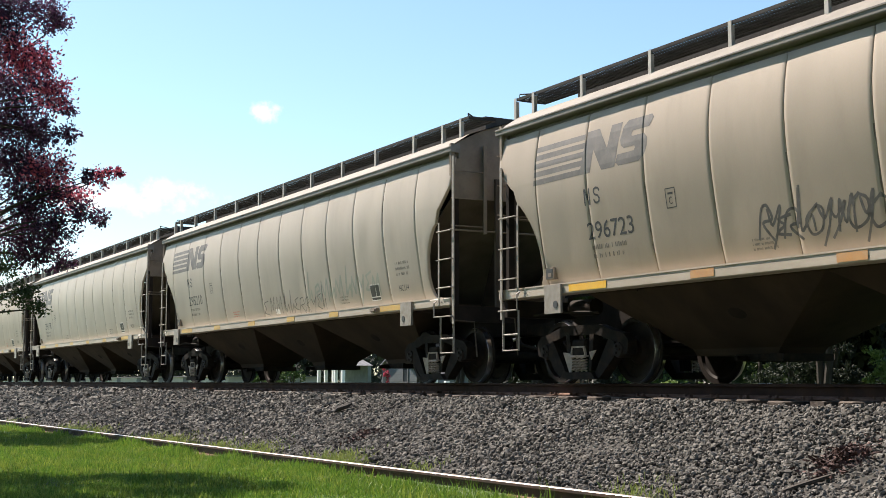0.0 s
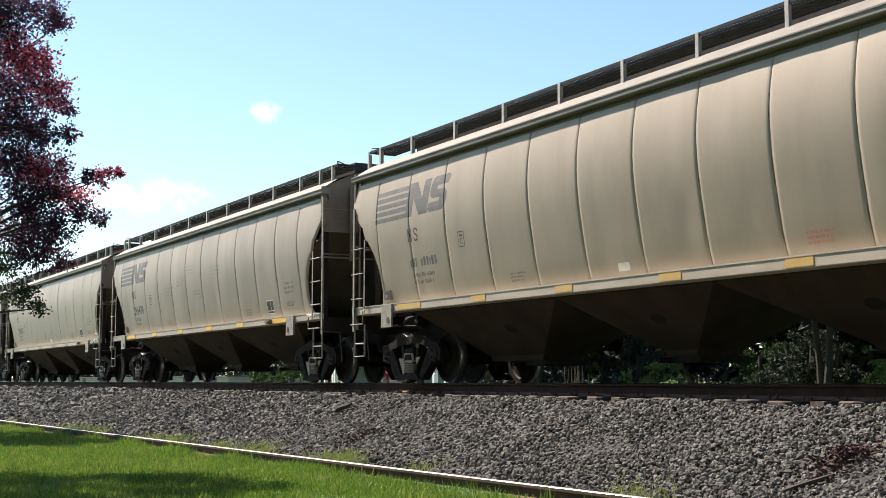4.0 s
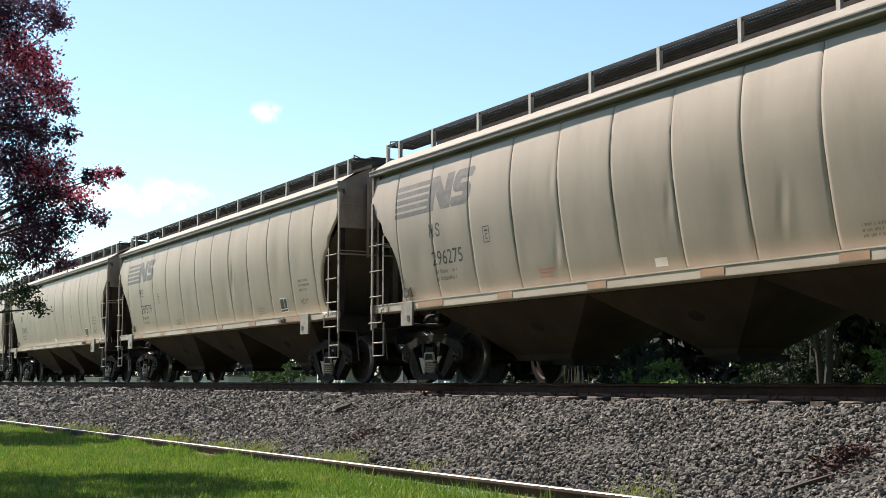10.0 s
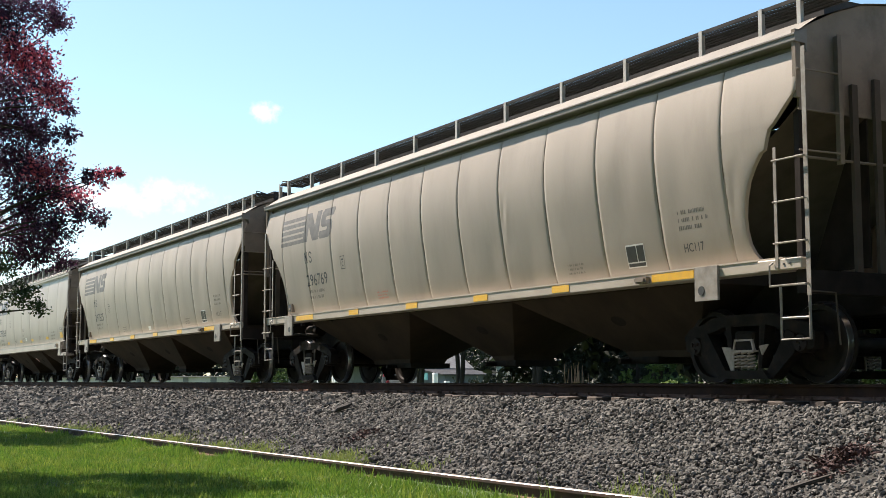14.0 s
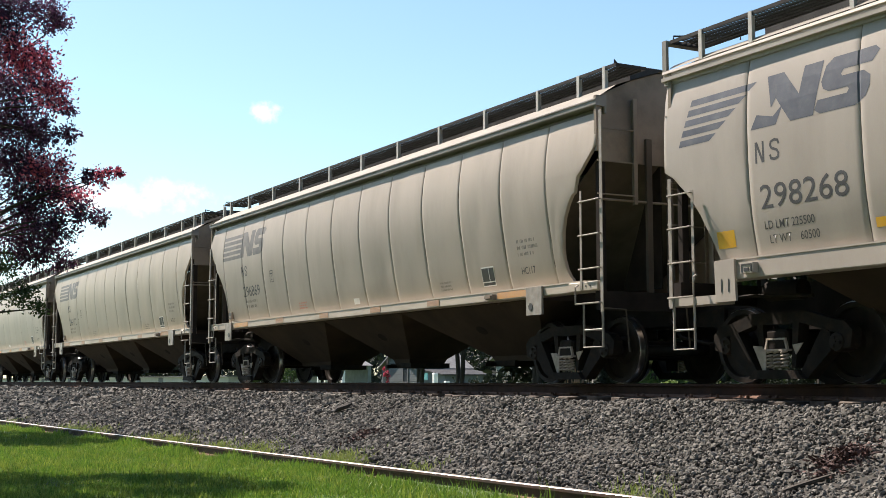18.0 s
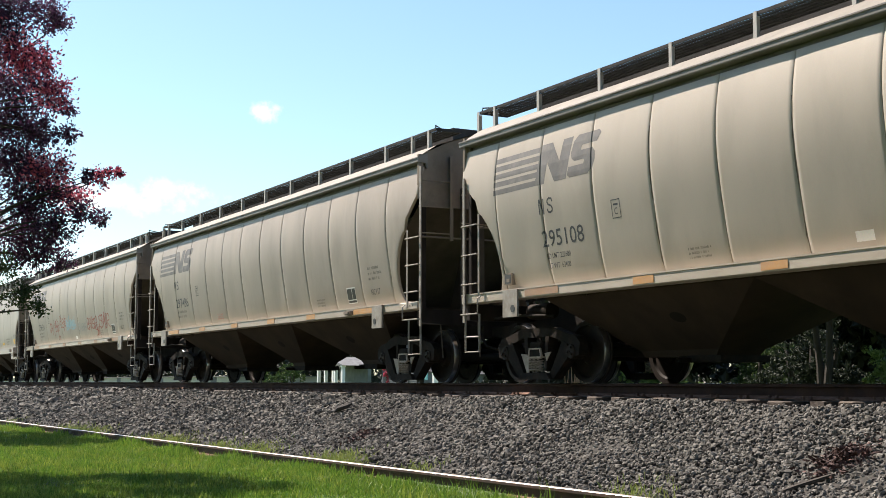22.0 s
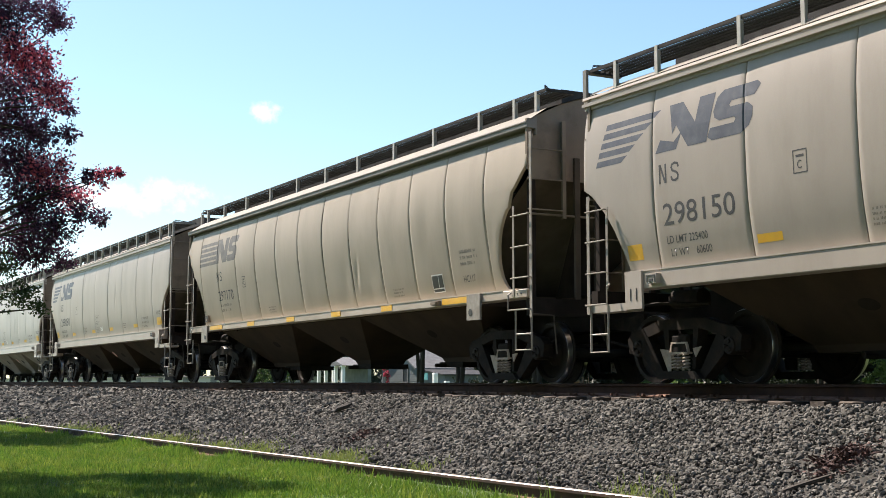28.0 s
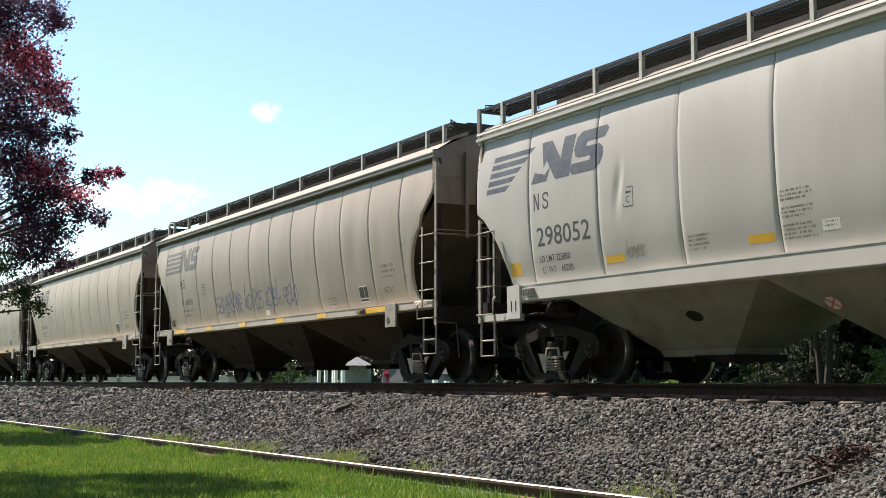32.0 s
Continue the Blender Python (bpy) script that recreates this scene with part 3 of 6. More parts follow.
def build_litter():
    # a strip of black rubber lying on the stones
    bm = bmesh.new()
    tube(bm, [(-0.16, 0, -0.02), (-0.08, 0, 0.015), (0.02, 0.01, 0.03), (0.12, 0, 0.045), (0.2, 0, 0.075)], 0.04, 7, [0.02, 0.045, 0.045, 0.04, 0.015])
    ob = new("rubber_scrap", done(bm, "rubber_scrap", BURNT, True))
    ob.matrix_world = pose(-19.9, 9.03, -0.44, 20, -8, 35)
    tagged(ob, "scrap of black rubber lying on the ballast", "scrap")
    for x, y, n, label in ((-8.4, 8.72, 46, "heap of rusty brown scrap and dead leaves on the ballast"), (-17.45, 8.25, 22, "small patch of dead brown leaves on the ballast")):
        g = np.random.default_rng(n)
        m = n * 9
        dx, dy = g.normal(0, 0.13, m), g.normal(0, 0.15, m)
        heap = 0.07 * np.exp(-(dx / 0.16) ** 2 - (dy / 0.18) ** 2) * g.uniform(0, 1, m)
        zs = np.array([ground_z(x + a, y + b) for a, b in zip(dx, dy)]) + 0.045 + heap
        way = g.normal(size=(m, 3)) * np.array([1, 1, 0.5])
        length, wide = g.uniform(0.02, 0.06, m)[:, None], g.uniform(0.008, 0.02, m)[:, None]
        way /= np.linalg.norm(way, axis=1, keepdims=True)
        cross = np.cross(way, g.normal(size=(m, 3)))
        cross /= np.linalg.norm(cross, axis=1, keepdims=True)
        p = np.stack([x + dx, y + dy, zs], 1)
        curl = np.cross(way, cross) * wide * 0.8
        pts = np.stack([p - way * length, p + cross * wide + curl, p + way * length, p - cross * wide + curl], 1).reshape(-1, 3)
        tri = np.array([(0, 1, 3), (1, 2, 3)])
        ob = new("leaf_litter", raw("leaf_litter", pts, (tri[None] + 4 * np.arange(m)[:, None, None]).reshape(-1, 3), DEADLEAF))
        tagged(ob, label, "debris")
    bm = bmesh.new()
    tube(bm, [(-8.55, 8.12, -0.95), (-8.46, 8.22, -0.9), (-8.36, 8.32, -0.85), (-8.22, 8.46, -0.78)], 0.02, 6, [0.018, 0.024, 0.022, 0.015])
    ob = new("fallen_branch", done(bm, "fallen_branch", BARK))
    tagged(ob, "dead branch lying on the ballast", "branch")


DEADLEAF = surface("rusty_leaf", (0.10, 0.045, 0.036), (0.02, 0.013, 0.012), scale=8, rough=0.8, bump=0.2, island=0.8)
build_litter()

# ---- covered hopper cars ----
SHAPES = {"a": [(1.40, 1.345), (1.48, 1.369), (1.60, 1.399), (1.75, 1.431), (1.9, 1.457), (2.1, 1.489), (2.3, 1.52), (2.5, 1.547), (2.7, 1.566), (2.9, 1.575), (3.1, 1.57), (3.3, 1.552), (3.5, 1.52), (3.655, 1.488)],
          "b": [(1.40, 1.44), (1.48, 1.457), (1.60, 1.479), (1.75, 1.505), (1.9, 1.526), (2.1, 1.545), (2.3, 1.557), (2.5, 1.564), (2.7, 1.569), (2.9, 1.57), (3.1, 1.566), (3.3, 1.553), (3.5, 1.533), (3.74, 1.49)]}
PROFILE = SHAPES["a"]
SIDE = ["a"]            # the shape of the car in work
CUT = {"a": [(1.40, 0.82), (1.5, 0.90), (1.6, 0.945), (1.75, 0.96), (1.9, 0.95), (2.1, 0.90), (2.3, 0.81), (2.45, 0.70), (2.58, 0.58), (2.61, 0.51), (2.83, 0.42), (2.88, 0.34), (3.16, 0.04), (3.2, 0.0), (3.655, 0.0)],
       "b": [(1.40, 0.79), (1.5, 0.77), (1.73, 0.68), (2.0, 0.54), (2.2, 0.40), (2.35, 0.25), (2.5, 0.09), (2.58, -0.05), (2.6, -0.08), (3.74, -0.08)]}
# the leading end of the pale cars is cut back further
LEAD = {"a": CUT["a"], "b": [(z, x + (0.28 if z < 2.1 else 0.24 if z < 2.5 else 0.21)) for z, x in CUT["b"]]}
SLICES = (0.0, 0.012, 0.05, 0.12, 0.2, 0.3, 0.4, 0.5, 0.6, 0.7, 0.8, 0.88, 0.95, 0.988, 1.0)


def along(table, z):
    if z <= table[0][0]:
        return table[0][1]
    for (a, p), (b, q) in zip(table, table[1:]):
        if z <= b:
            return p + (q - p) * (z - a) / (b - a)
    return table[-1][1]


def skin(z):
    """How far the side stands from the middle of the car at height z."""
    return along(SHAPES[SIDE[0]], z)


class Plate:
    """One plate of the rounded side: dented a little, its edges turned in at the seams."""

    def __init__(self, kind, x0, x1, first, last, seed):
        rng = random.Random(seed)
        self.kind, self.x0, self.x1, self.first, self.last = kind, x0, x1, first, last
        self.dents = [(rng.uniform(0.2, 0.8), rng.uniform(1.7, 3.4), -rng.choice((0.001, 0.002, 0.004, 0.007))) for _ in range(3)]
        self.levels = sorted({z for z, _ in SHAPES[kind]} | ({z for z, _ in CUT[kind]} if first or last else set()))

    def ends(self, z):
        half = HALF[self.kind]
        return (-half + along(CUT[self.kind], z) if self.first else self.x0 + 0.0045, half - along(LEAD[self.kind], z) if self.last else self.x1 - 0.0045)

    def bulge(self, k, z):
        out = 0.005 * (1 - (2 * k - 1) ** 4) - (0.009 if k in (0.0, 1.0) else 0)
        for u, zz, amp in self.dents:
            out += amp * math.exp(-((k - u) / 0.16) ** 2 - ((z - zz) / 0.42) ** 2) * (1 - (2 * k - 1) ** 4)
        return out

    def out(self, x, z):
        """The plate's face at x, z, as its mesh has it."""
        a, b = self.ends(z)
        k = min(1.0, max(0.0, (x - a) / (b - a)))
        i = max(n for n in range(len(SLICES) - 1) if SLICES[n] <= k)
        f = (k - SLICES[i]) / (SLICES[i + 1] - SLICES[i])
        j = max([0] + [n for n in range(len(self.levels) - 1) if self.levels[n] <= z])
        p, q = self.levels[j], self.levels[j + 1]
        g = min(1.0, max(0.0, (z - p) / (q - p)))
        low = self.bulge(SLICES[i], p) * (1 - f) + self.bulge(SLICES[i + 1], p) * f
        high = self.bulge(SLICES[i], q) * (1 - f) + self.bulge(SLICES[i + 1], q) * f
        return along(SHAPES[self.kind], z) + low * (1 - g) + high * g

    def mesh(self):
        rows = []
        for z in self.levels:
            a, b = self.ends(z)
            r = along(SHAPES[self.kind], z)
            row = [(a + 0.002, -(r - 0.05), z)]
            row += [(a + (b - a) * k, -(r + self.bulge(k, z)), z) for k in SLICES]
            row.append((b - 0.002, -(r - 0.05), z))
            rows.append(row)
        bm = bmesh.new()
        strip(bm, rows)
        return bm


def plates(kind):
    half = HALF[kind]
    if kind == "a":
        seams = [-half] + [-half + 1.02 + 1.25 * k for k in range(12)] + [half]
    else:
        seams = [-half] + [-half + x for x in (1.41, 3.09, 4.76, 6.42, 8.07, 9.70, 11.32, 12.95)] + [half]
    n = len(seams) - 1
    return [Plate(kind, seams[k], seams[k + 1], k == 0, k == n - 1, k * 7 + (3 if kind == "a" else 90)) for k in range(n)]


PLATES = {k: plates(k) for k in ("a", "b")}


def conform(me, x, z, off=0.003):
    """Lays a flat mesh drawn in x, y on the near side at x, z, following its plates."""
    row = PLATES[SIDE[0]]
    bm = bmesh.new()
    bm.from_mesh(me)
    if bm.verts:
        low, high = min(v.co.y for v in bm.verts), max(v.co.y for v in bm.verts)
        left, right = min(v.co.x for v in bm.verts), max(v.co.x for v in bm.verts)
        cuts = [((0, level - z, 0), (0, 1, 0)) for level, _ in SHAPES[SIDE[0]] if low < level - z < high]
        for p in row:
            a, b = p.ends(z + (low + high) / 2)
            cuts += [((a + (b - a) * k - x, 0, 0), (1, 0, 0)) for k in SLICES if left < a + (b - a) * k - x < right]
        for co, no in cuts:
            bmesh.ops.bisect_plane(bm, geom=bm.verts[:] + bm.edges[:] + bm.faces[:], plane_co=co, plane_no=no)
    bm.to_mesh(me)
    bm.free()
    for v in me.vertices:
        px, pz = x + v.co.x, z + v.co.y
        p = next((q for q in row if px <= q.x1), row[-1])
        v.co = (px, -(p.out(px, pz) + off + v.co.z), pz)


def lettering(name, text, size, x, z, material, parent, label="", squeeze=0.85, off=0.0016):
    cu = bpy.data.curves.new(name, "FONT")
    cu.body, cu.size = text, size
    cu.resolution_u = 3
    cu.offset = size * 0.003
    ob = bpy.data.objects.new(name, cu)
    me = bpy.data.meshes.new_from_object(ob)
    bpy.data.objects.remove(ob)
    bpy.data.curves.remove(cu)
    me.name = name
    for v in me.vertices:
        v.co.x *= squeeze
    conform(me, x, z, off)
    me.materials.clear()
    me.materials.append(material)
    out = new(name, me)
    out.parent = parent
    if label:
        out["label"] = label
    return out


def quad(bm, pts):
    bm.faces.new([bm.verts.new((a, b, 0)) for a, b in pts])


def block(bm, x0, z0, x1, z1, lean=0.0, steps=1):
    """A flat block, sliced in height so that it can follow the rounded side."""
    for k in range(steps):
        a, b = z0 + (z1 - z0) * k / steps, z0 + (z1 - z0) * (k + 1) / steps
        quad(bm, [(x0 + lean * a, a), (x1 + lean * a, a), (x1 + lean * b, b), (x0 + lean * b, b)])


def decal(name, bm, x, z, material, parent, label="", off=0.0014):
    me = bpy.data.meshes.new(name)
    bm.to_mesh(me)
    bm.free()
    conform(me, x, z, off)
    me.materials.append(material)
    ob = new(name, me)
    ob.parent = parent
    if label:
        ob["label"] = label
    return ob


def emblem(kind, parent):
    """Speed stripes running into two slanted blocks."""
    lean, wide = 0.28, 1.0 if kind == "a" else 1.17
    x0 = 1.16 if kind == "a" else 1.3
    x, z = -HALF[kind] + (0.97 if kind == "a" else 0.22), 2.83 if kind == "a" else 2.86
    paint = FADED if kind == "a" else EMBLEM

    def shape(at, pts):
        bm = bmesh.new()
        quad(bm, [(at + p * wide + lean * q, q) for p, q in pts])
        return bm

    # two slanted blocks, cut as plain outlines
    if kind == "a":
        first = shape(x0, [(0, 0), (0.24, 0), (0.24, 0.30), (0.50, 0), (0.79, 0), (0.79, 0.57), (0.55, 0.57), (0.55, 0.28), (0.28, 0.57), (0, 0.57)])
    else:
        first = shape(x0, [(0.06, 0.57), (0.28, 0.57), (0.55, 0.28), (0.55, 0.57), (0.79, 0.57), (0.79, 0), (0.50, 0), (0.24, 0.30), (0.2, 0.2), (0.12, 0.42)][::-1])
    mark = decal("emblem", first, x, z, paint, parent, "faded grey striped emblem" if kind == "a" else "slate-blue striped emblem")
    second = shape(x0 + (0.80 if kind == "a" else 0.93), [(0.0, 0.05), (0.08, 0), (0.50, 0), (0.60, 0.07), (0.63, 0.17), (0.61, 0.28), (0.52, 0.345), (0.27, 0.345), (0.25, 0.37), (0.27, 0.415), (0.60, 0.415), (0.66, 0.52), (0.60, 0.57), (0.12, 0.57),
                      (0.04, 0.50), (0.02, 0.34), (0.06, 0.26), (0.14, 0.215), (0.36, 0.215), (0.385, 0.19), (0.37, 0.15), (0.02, 0.15)])
    decal("emblem_block", second, x, z, paint, mark)
    for k in range(5):
        bm = bmesh.new()
        h = k * 0.118
        if kind == "a":
            block(bm, 0.0, h, 1.27 - 0.012 * k, h + 0.078, 0.1)
        else:
            quad(bm, [(0.05 * k, h), (0.55 + 0.17 * k, h), (0.68 + 0.17 * k, h + 0.078), (0.05 * k + 0.03, h + 0.078)])
        # a hair lower, where it meets the block
        decal("emblem_stripe", bm, x, z, paint, mark, off=0.0010)
    if kind == "b":
        bm = bmesh.new()
        quad(bm, [(1.26, 0.0), (1.66, 0.0), (1.78, 0.22), (1.62, 0.10), (1.36, 0.16)])
        decal("emblem_wedge", bm, x, z, paint, mark, off=0.0010)


def stencil(parent, x, z, lines, material=STENCIL, size=0.05, seed=0, name="stencil"):
    """Rows of small illegible stencilling, as short bars."""
    rng = random.Random(seed)
    bm = bmesh.new()
    for k, wide in enumerate(lines):
        px, end = 0.0, wide
        while px < end:
            w = min(size * rng.uniform(0.25, 0.55), end - px)
            block(bm, px, -k * size * 1.9, px + w, -k * size * 1.9 + size * rng.choice((1.0, 1.0, 0.8)))
            px += w + (size * 0.22 if rng.random() < 0.75 else size * 1.0)
    decal(name, bm, x, z, material, parent)["kind"] = "stuff"


# strokes of sprayed shapes, in a unit square
STROKES = [[(0.1, 0.0), (0.1, 0.9), (0.6, 1.0), (0.7, 0.65), (0.2, 0.5), (0.8, 0.35), (0.7, 0.0), (0.15, 0.05)],
           [(0.5, 1.0), (0.05, 0.6), (0.3, 0.0), (0.8, 0.2), (0.8, 0.8), (0.45, 1.0)],
           [(0.85, 0.95), (0.2, 0.9), (0.15, 0.6), (0.75, 0.45), (0.8, 0.1), (0.1, 0.0)],
           [(0.9, 0.95), (0.15, 0.8), (0.5, 0.5), (0.1, 0.2), (0.9, 0.05)],
           [(0.05, -0.05), (0.2, 0.9), (0.6, 1.05), (0.85, 0.6), (0.3, 0.45), (0.95, -0.1)],
           [(0.0, 0.0), (0.15, 1.0), (0.5, 0.2), (0.8, 1.1), (1.0, -0.1)],
           [(0.1, 0.9), (0.4, 0.4), (0.8, 1.0), (0.6, 0.2), (0.3, -0.4)],
           [(0.2, 0.2), (0.3, 1.6), (0.35, 0.1), (0.8, 0.6), (0.9, 0.0)]]


def graffiti(parent, x_at, z, wide, high, material, seed, width=0.035, sharp=False, label=""):
    """Illegible sprayed strokes side by side; sharp: straight ones, else rounded."""
    rng = random.Random(seed)
    bm = bmesh.new()
    x, lift = 0.0, 0.0
    while x < wide - high * 0.4:
        w = high * rng.uniform(0.75, 1.15)
        tall = high * rng.uniform(0.85, 1.15)
        drop = rng.uniform(-0.05, 0.08) * high
        ctrl = [Vector((x + a * w + rng.uniform(-0.04, 0.04) * high + 0.12 * b * high, drop + b * tall + rng.uniform(-0.05, 0.05) * high))
                for a, b in rng.choice(STROKES[3:] if sharp else STROKES)]
        pts = ctrl
        if not sharp:
            pts = []
            ends = [ctrl[0]] + ctrl + [ctrl[-1]]
            for a, b, c, d in zip(ends, ends[1:], ends[2:], ends[3:]):
                for k in range(5):
                    t = k / 5
                    pts.append(0.5 * (2 * b + (c - a) * t + (2 * a - 5 * b + 4 * c - d) * t * t + (3 * b - a - 3 * c + d) * t ** 3))
            pts.append(ctrl[-1])
        for p, q in zip(pts, pts[1:]):
            d = q - p
            if d.length < 1e-5:
                continue
            s = Vector((-d.y, d.x)).normalized() * width * rng.uniform(0.42, 0.56)
            e = d.normalized() * width * 0.2
            lift += 4e-7
            bm.faces.new([bm.verts.new((c.x, c.y, lift)) for c in (p - e + s, p - e - s, q + e - s, q + e + s)])
        x += w * ((0.95 if sharp else 0.5) if rng.random() < 0.85 else 1.2)
    SIDE[0] = kind_of[cars.index(parent)]
    decal("graffiti", bm, x_at, z, material, parent, label, off=0.0015)["kind"] = "stuff"


def build_truck(car, x):
    """A three-piece freight truck."""
    bm = bmesh.new()
    box(bm, -0.17, 0.17, -1.12, 1.12, 0.34, 0.62)
    box(bm, -0.35, 0.35, -0.3, 0.3, 0.62, 0.78)
    bmesh.ops.bevel(bm, geom=bm.edges[:], offset=0.03, segments=1, affect="EDGES")
    truck = part("truck", bm, CASTING, car, "dark cast steel freight truck, shade in its colour")
    truck.location = (x, 0, 0)
    for side in (-1, 1):
        bm = bmesh.new()
        y0, y1 = side * 0.93, side * 1.08
        # top chord, pedestals, diagonal struts, spring seat
        prism(bm, [(-1.08, 0.40), (-1.11, 0.58), (-1.0, 0.68), (-0.78, 0.72), (-0.42, 0.82), (0.42, 0.82), (0.78, 0.72), (1.0, 0.68), (1.11, 0.58), (1.08, 0.40), (0.98, 0.38), (0.97, 0.54), (0.80, 0.57), (0.38, 0.68), (-0.38, 0.68), (-0.80, 0.57), (-0.97, 0.54), (-0.98, 0.38)], y0, y1)
        for s in (-1, 1):
            prism(bm, [(s * 0.80, 0.36), (s * 0.80, 0.57), (s * 0.68, 0.62), (s * 0.30, 0.07), (s * 0.44, 0.06)], y0 - 0.005 * side, y1 + 0.01 * side)
            prism(bm, [(s * 0.21, 0.18), (s * 0.27, 0.18), (s * 0.34, 0.69), (s * 0.24, 0.69)], y0, y1 + 0.012 * side)
        prism(bm, [(-0.44, 0.055), (0.44, 0.055), (0.34, 0.155), (-0.34, 0.155)], y0 - 0.02 * side, y1 + 0.07 * side)
        part("side_frame", bm, CASTING, truck, smooth=False)
        for s in (-1, 0, 1):
            bm = bmesh.new()
            coil = [(0.042 * math.cos(a), 0.042 * math.sin(a), 0.17 + 0.2 * a / (5 * math.tau)) for a in [k * math.tau / 10 for k in range(51)]]
            tube(bm, coil, 0.0115, 5)
            sp = part("spring", bm, SPRING, truck, "pale coil spring", smooth=True)
            sp.location = (s * 0.112, side * 1.10, 0)
        bm = bmesh.new()
        f0, f1 = side * 1.10, side * 1.13
        box(bm, -0.19, 0.19, side * 0.97, side * 1.15, 0.37, 0.395)
        prism(bm, [(-0.185, 0.395), (-0.16, 0.395), (-0.13, 0.50), (-0.155, 0.50)], f0, f1)
        prism(bm, [(0.16, 0.395), (0.185, 0.395), (0.155, 0.50), (0.13, 0.50)], f0, f1)
        box(bm, -0.155, 0.155, f0, f1, 0.50, 0.522)
        part("bolster_end", bm, SPRING, truck)
        # sunlit column faces on both sides of the springs, painted as pale plates
        for pts in ([(-0.40, 0.44), (-0.25, 0.43), (-0.185, 0.36), (-0.19, 0.16), (-0.24, 0.14)], [(0.40, 0.46), (0.24, 0.44), (0.29, 0.33)]):
            bm = bmesh.new()
            prism(bm, pts, side * 1.09, side * 1.105)
            part("friction_wedge", bm, SPRING, truck)
    for s in (-1, 1):
        bm = bmesh.new()
        tube(bm, [(0, -1.02, 0), (0, 1.02, 0)], 0.075, 12)
        for side in (-1, 1):
            lathe(bm, [(0.075, side * 0.66), (0.16, side * 0.66), (0.19, side * 0.70), (0.37, side * 0.715), (0.40, side * 0.69), (0.485, side * 0.69), (0.487, side * 0.715), (0.46, side * 0.732), (0.452, side * 0.80), (0.445, side * 0.812), (0.385, side * 0.812), (0.37, side * 0.76), (0.2, side * 0.745), (0.15, side * 0.80), (0.075, side * 0.80)], 32)
            lathe(bm, [(0.01, side * 1.105), (0.10, side * 1.10), (0.115, side * 1.06), (0.115, side * 0.90), (0.075, side * 0.88)], 14)
            for k in range(3):
                a = k * math.tau / 3
                cx, cz = 0.055 * math.cos(a), 0.055 * math.sin(a)
                box(bm, cx - 0.018, cx + 0.018, min(side * 1.09, side * 1.125), max(side * 1.09, side * 1.125), cz - 0.018, cz + 0.018)
        bmesh.ops.recalc_face_normals(bm, faces=bm.faces)
        me = done(bm, "wheelset", WHEELSTEEL, True)
        me.materials.append(TREAD)
        me.polygons.foreach_set("material_index", [1 if 0.445 < math.hypot(p.center.x, p.center.z) < 0.462 else 0 for p in me.polygons])
        ws = new("wheelset", me)
        ws.parent = truck
        ws.location = (s * 0.89, 0, 0.457)
        for side in (-1, 1):
            bm = bmesh.new()
            prism(bm, [(s * 0.89 - 0.13, 0.50), (s * 0.89 - 0.12, 0.60), (s * 0.89 + 0.12, 0.60), (s * 0.89 + 0.13, 0.50), (s * 0.89 + 0.09, 0.565), (s * 0.89 - 0.09, 0.565)], side * 0.93, side * 1.06)
            part("bearing_adapter", bm, SPRING, truck)
    return truck


def build_ladder(car, x_out, x_in, top_out, top_in, low, rungs, step_low, end, y=-1.60):
    """Grab ladder at a corner of the car, with a stirrup step under it."""
    bm = bmesh.new()
    loft(bm, [[(x_out - 0.03, y + 0.04, z), (x_out - 0.03, y - 0.008, z), (x_out + 0.03, y - 0.008, z), (x_out + 0.03, y, z), (x_out - 0.022, y, z), (x_out - 0.022, y + 0.04, z)] for z in (low - 0.12, top_out)])
    ladder = part("ladder", bm, LADDERPAINT, car, "grey-white painted corner ladder")
    bm = bmesh.new()
    box(bm, x_in - 0.022, x_in + 0.022, y - 0.008, y, low + 0.2, top_in)
    part("inner_stile", bm, LADDERPAINT, ladder)
    me = None
    for z in rungs:
        if me is None:
            bm = bmesh.new()
            a, b = x_out, x_in
            tube(bm, [(a, y - 0.012, 0), (a, y - 0.05, 0), (b, y - 0.05, 0), (b, y - 0.012, 0)], 0.0105, 6)
            me = done(bm, "rung", LADDERPAINT, True)
        piece("rung", me, ladder, (0, 0, z))
    bm = bmesh.new()
    xo, xi = x_out - 0.02 * end, x_in + 0.02 * end
    tube(bm, [(xo, y + 0.02, low), (xo, y + 0.02, step_low), (xi, y + 0.02, step_low), (xi, y + 0.02, low)], 0.017, 6)
    tube(bm, [(xo, y + 0.02, step_low + 0.23), (xi, y + 0.02, step_low + 0.23)], 0.014, 6)
    part("stirrup_step", bm, LADDERPAINT, car, "bent steel bar stirrup step", smooth=True)
    bm = bmesh.new()
    gx = x_in + 0.06 * (-end)
    tube(bm, [(gx, y - 0.01, low + 0.26), (gx, y - 0.06, low + 0.23), (gx, y - 0.06, low), (x_out, y - 0.055, low), (x_out, y - 0.01, low)], 0.013, 6)
    part("handhold", bm, LADDERPAINT, car, smooth=True)


def on_slope(bm, x, z, pts, off=0.005):
    """A flat outline laid on the sloping side of a hopper bay."""
    n = Vector((0, -0.77, -0.87)).normalized()
    up = Vector((0, -0.87, 0.77)).normalized()
    o = Vector((x, -(1.27 - (1.22 - z) * 1.13), z)) + n * off
    bm.faces.new([bm.verts.new(o + Vector((a, 0, 0)) + up * b) for a, b in pts])


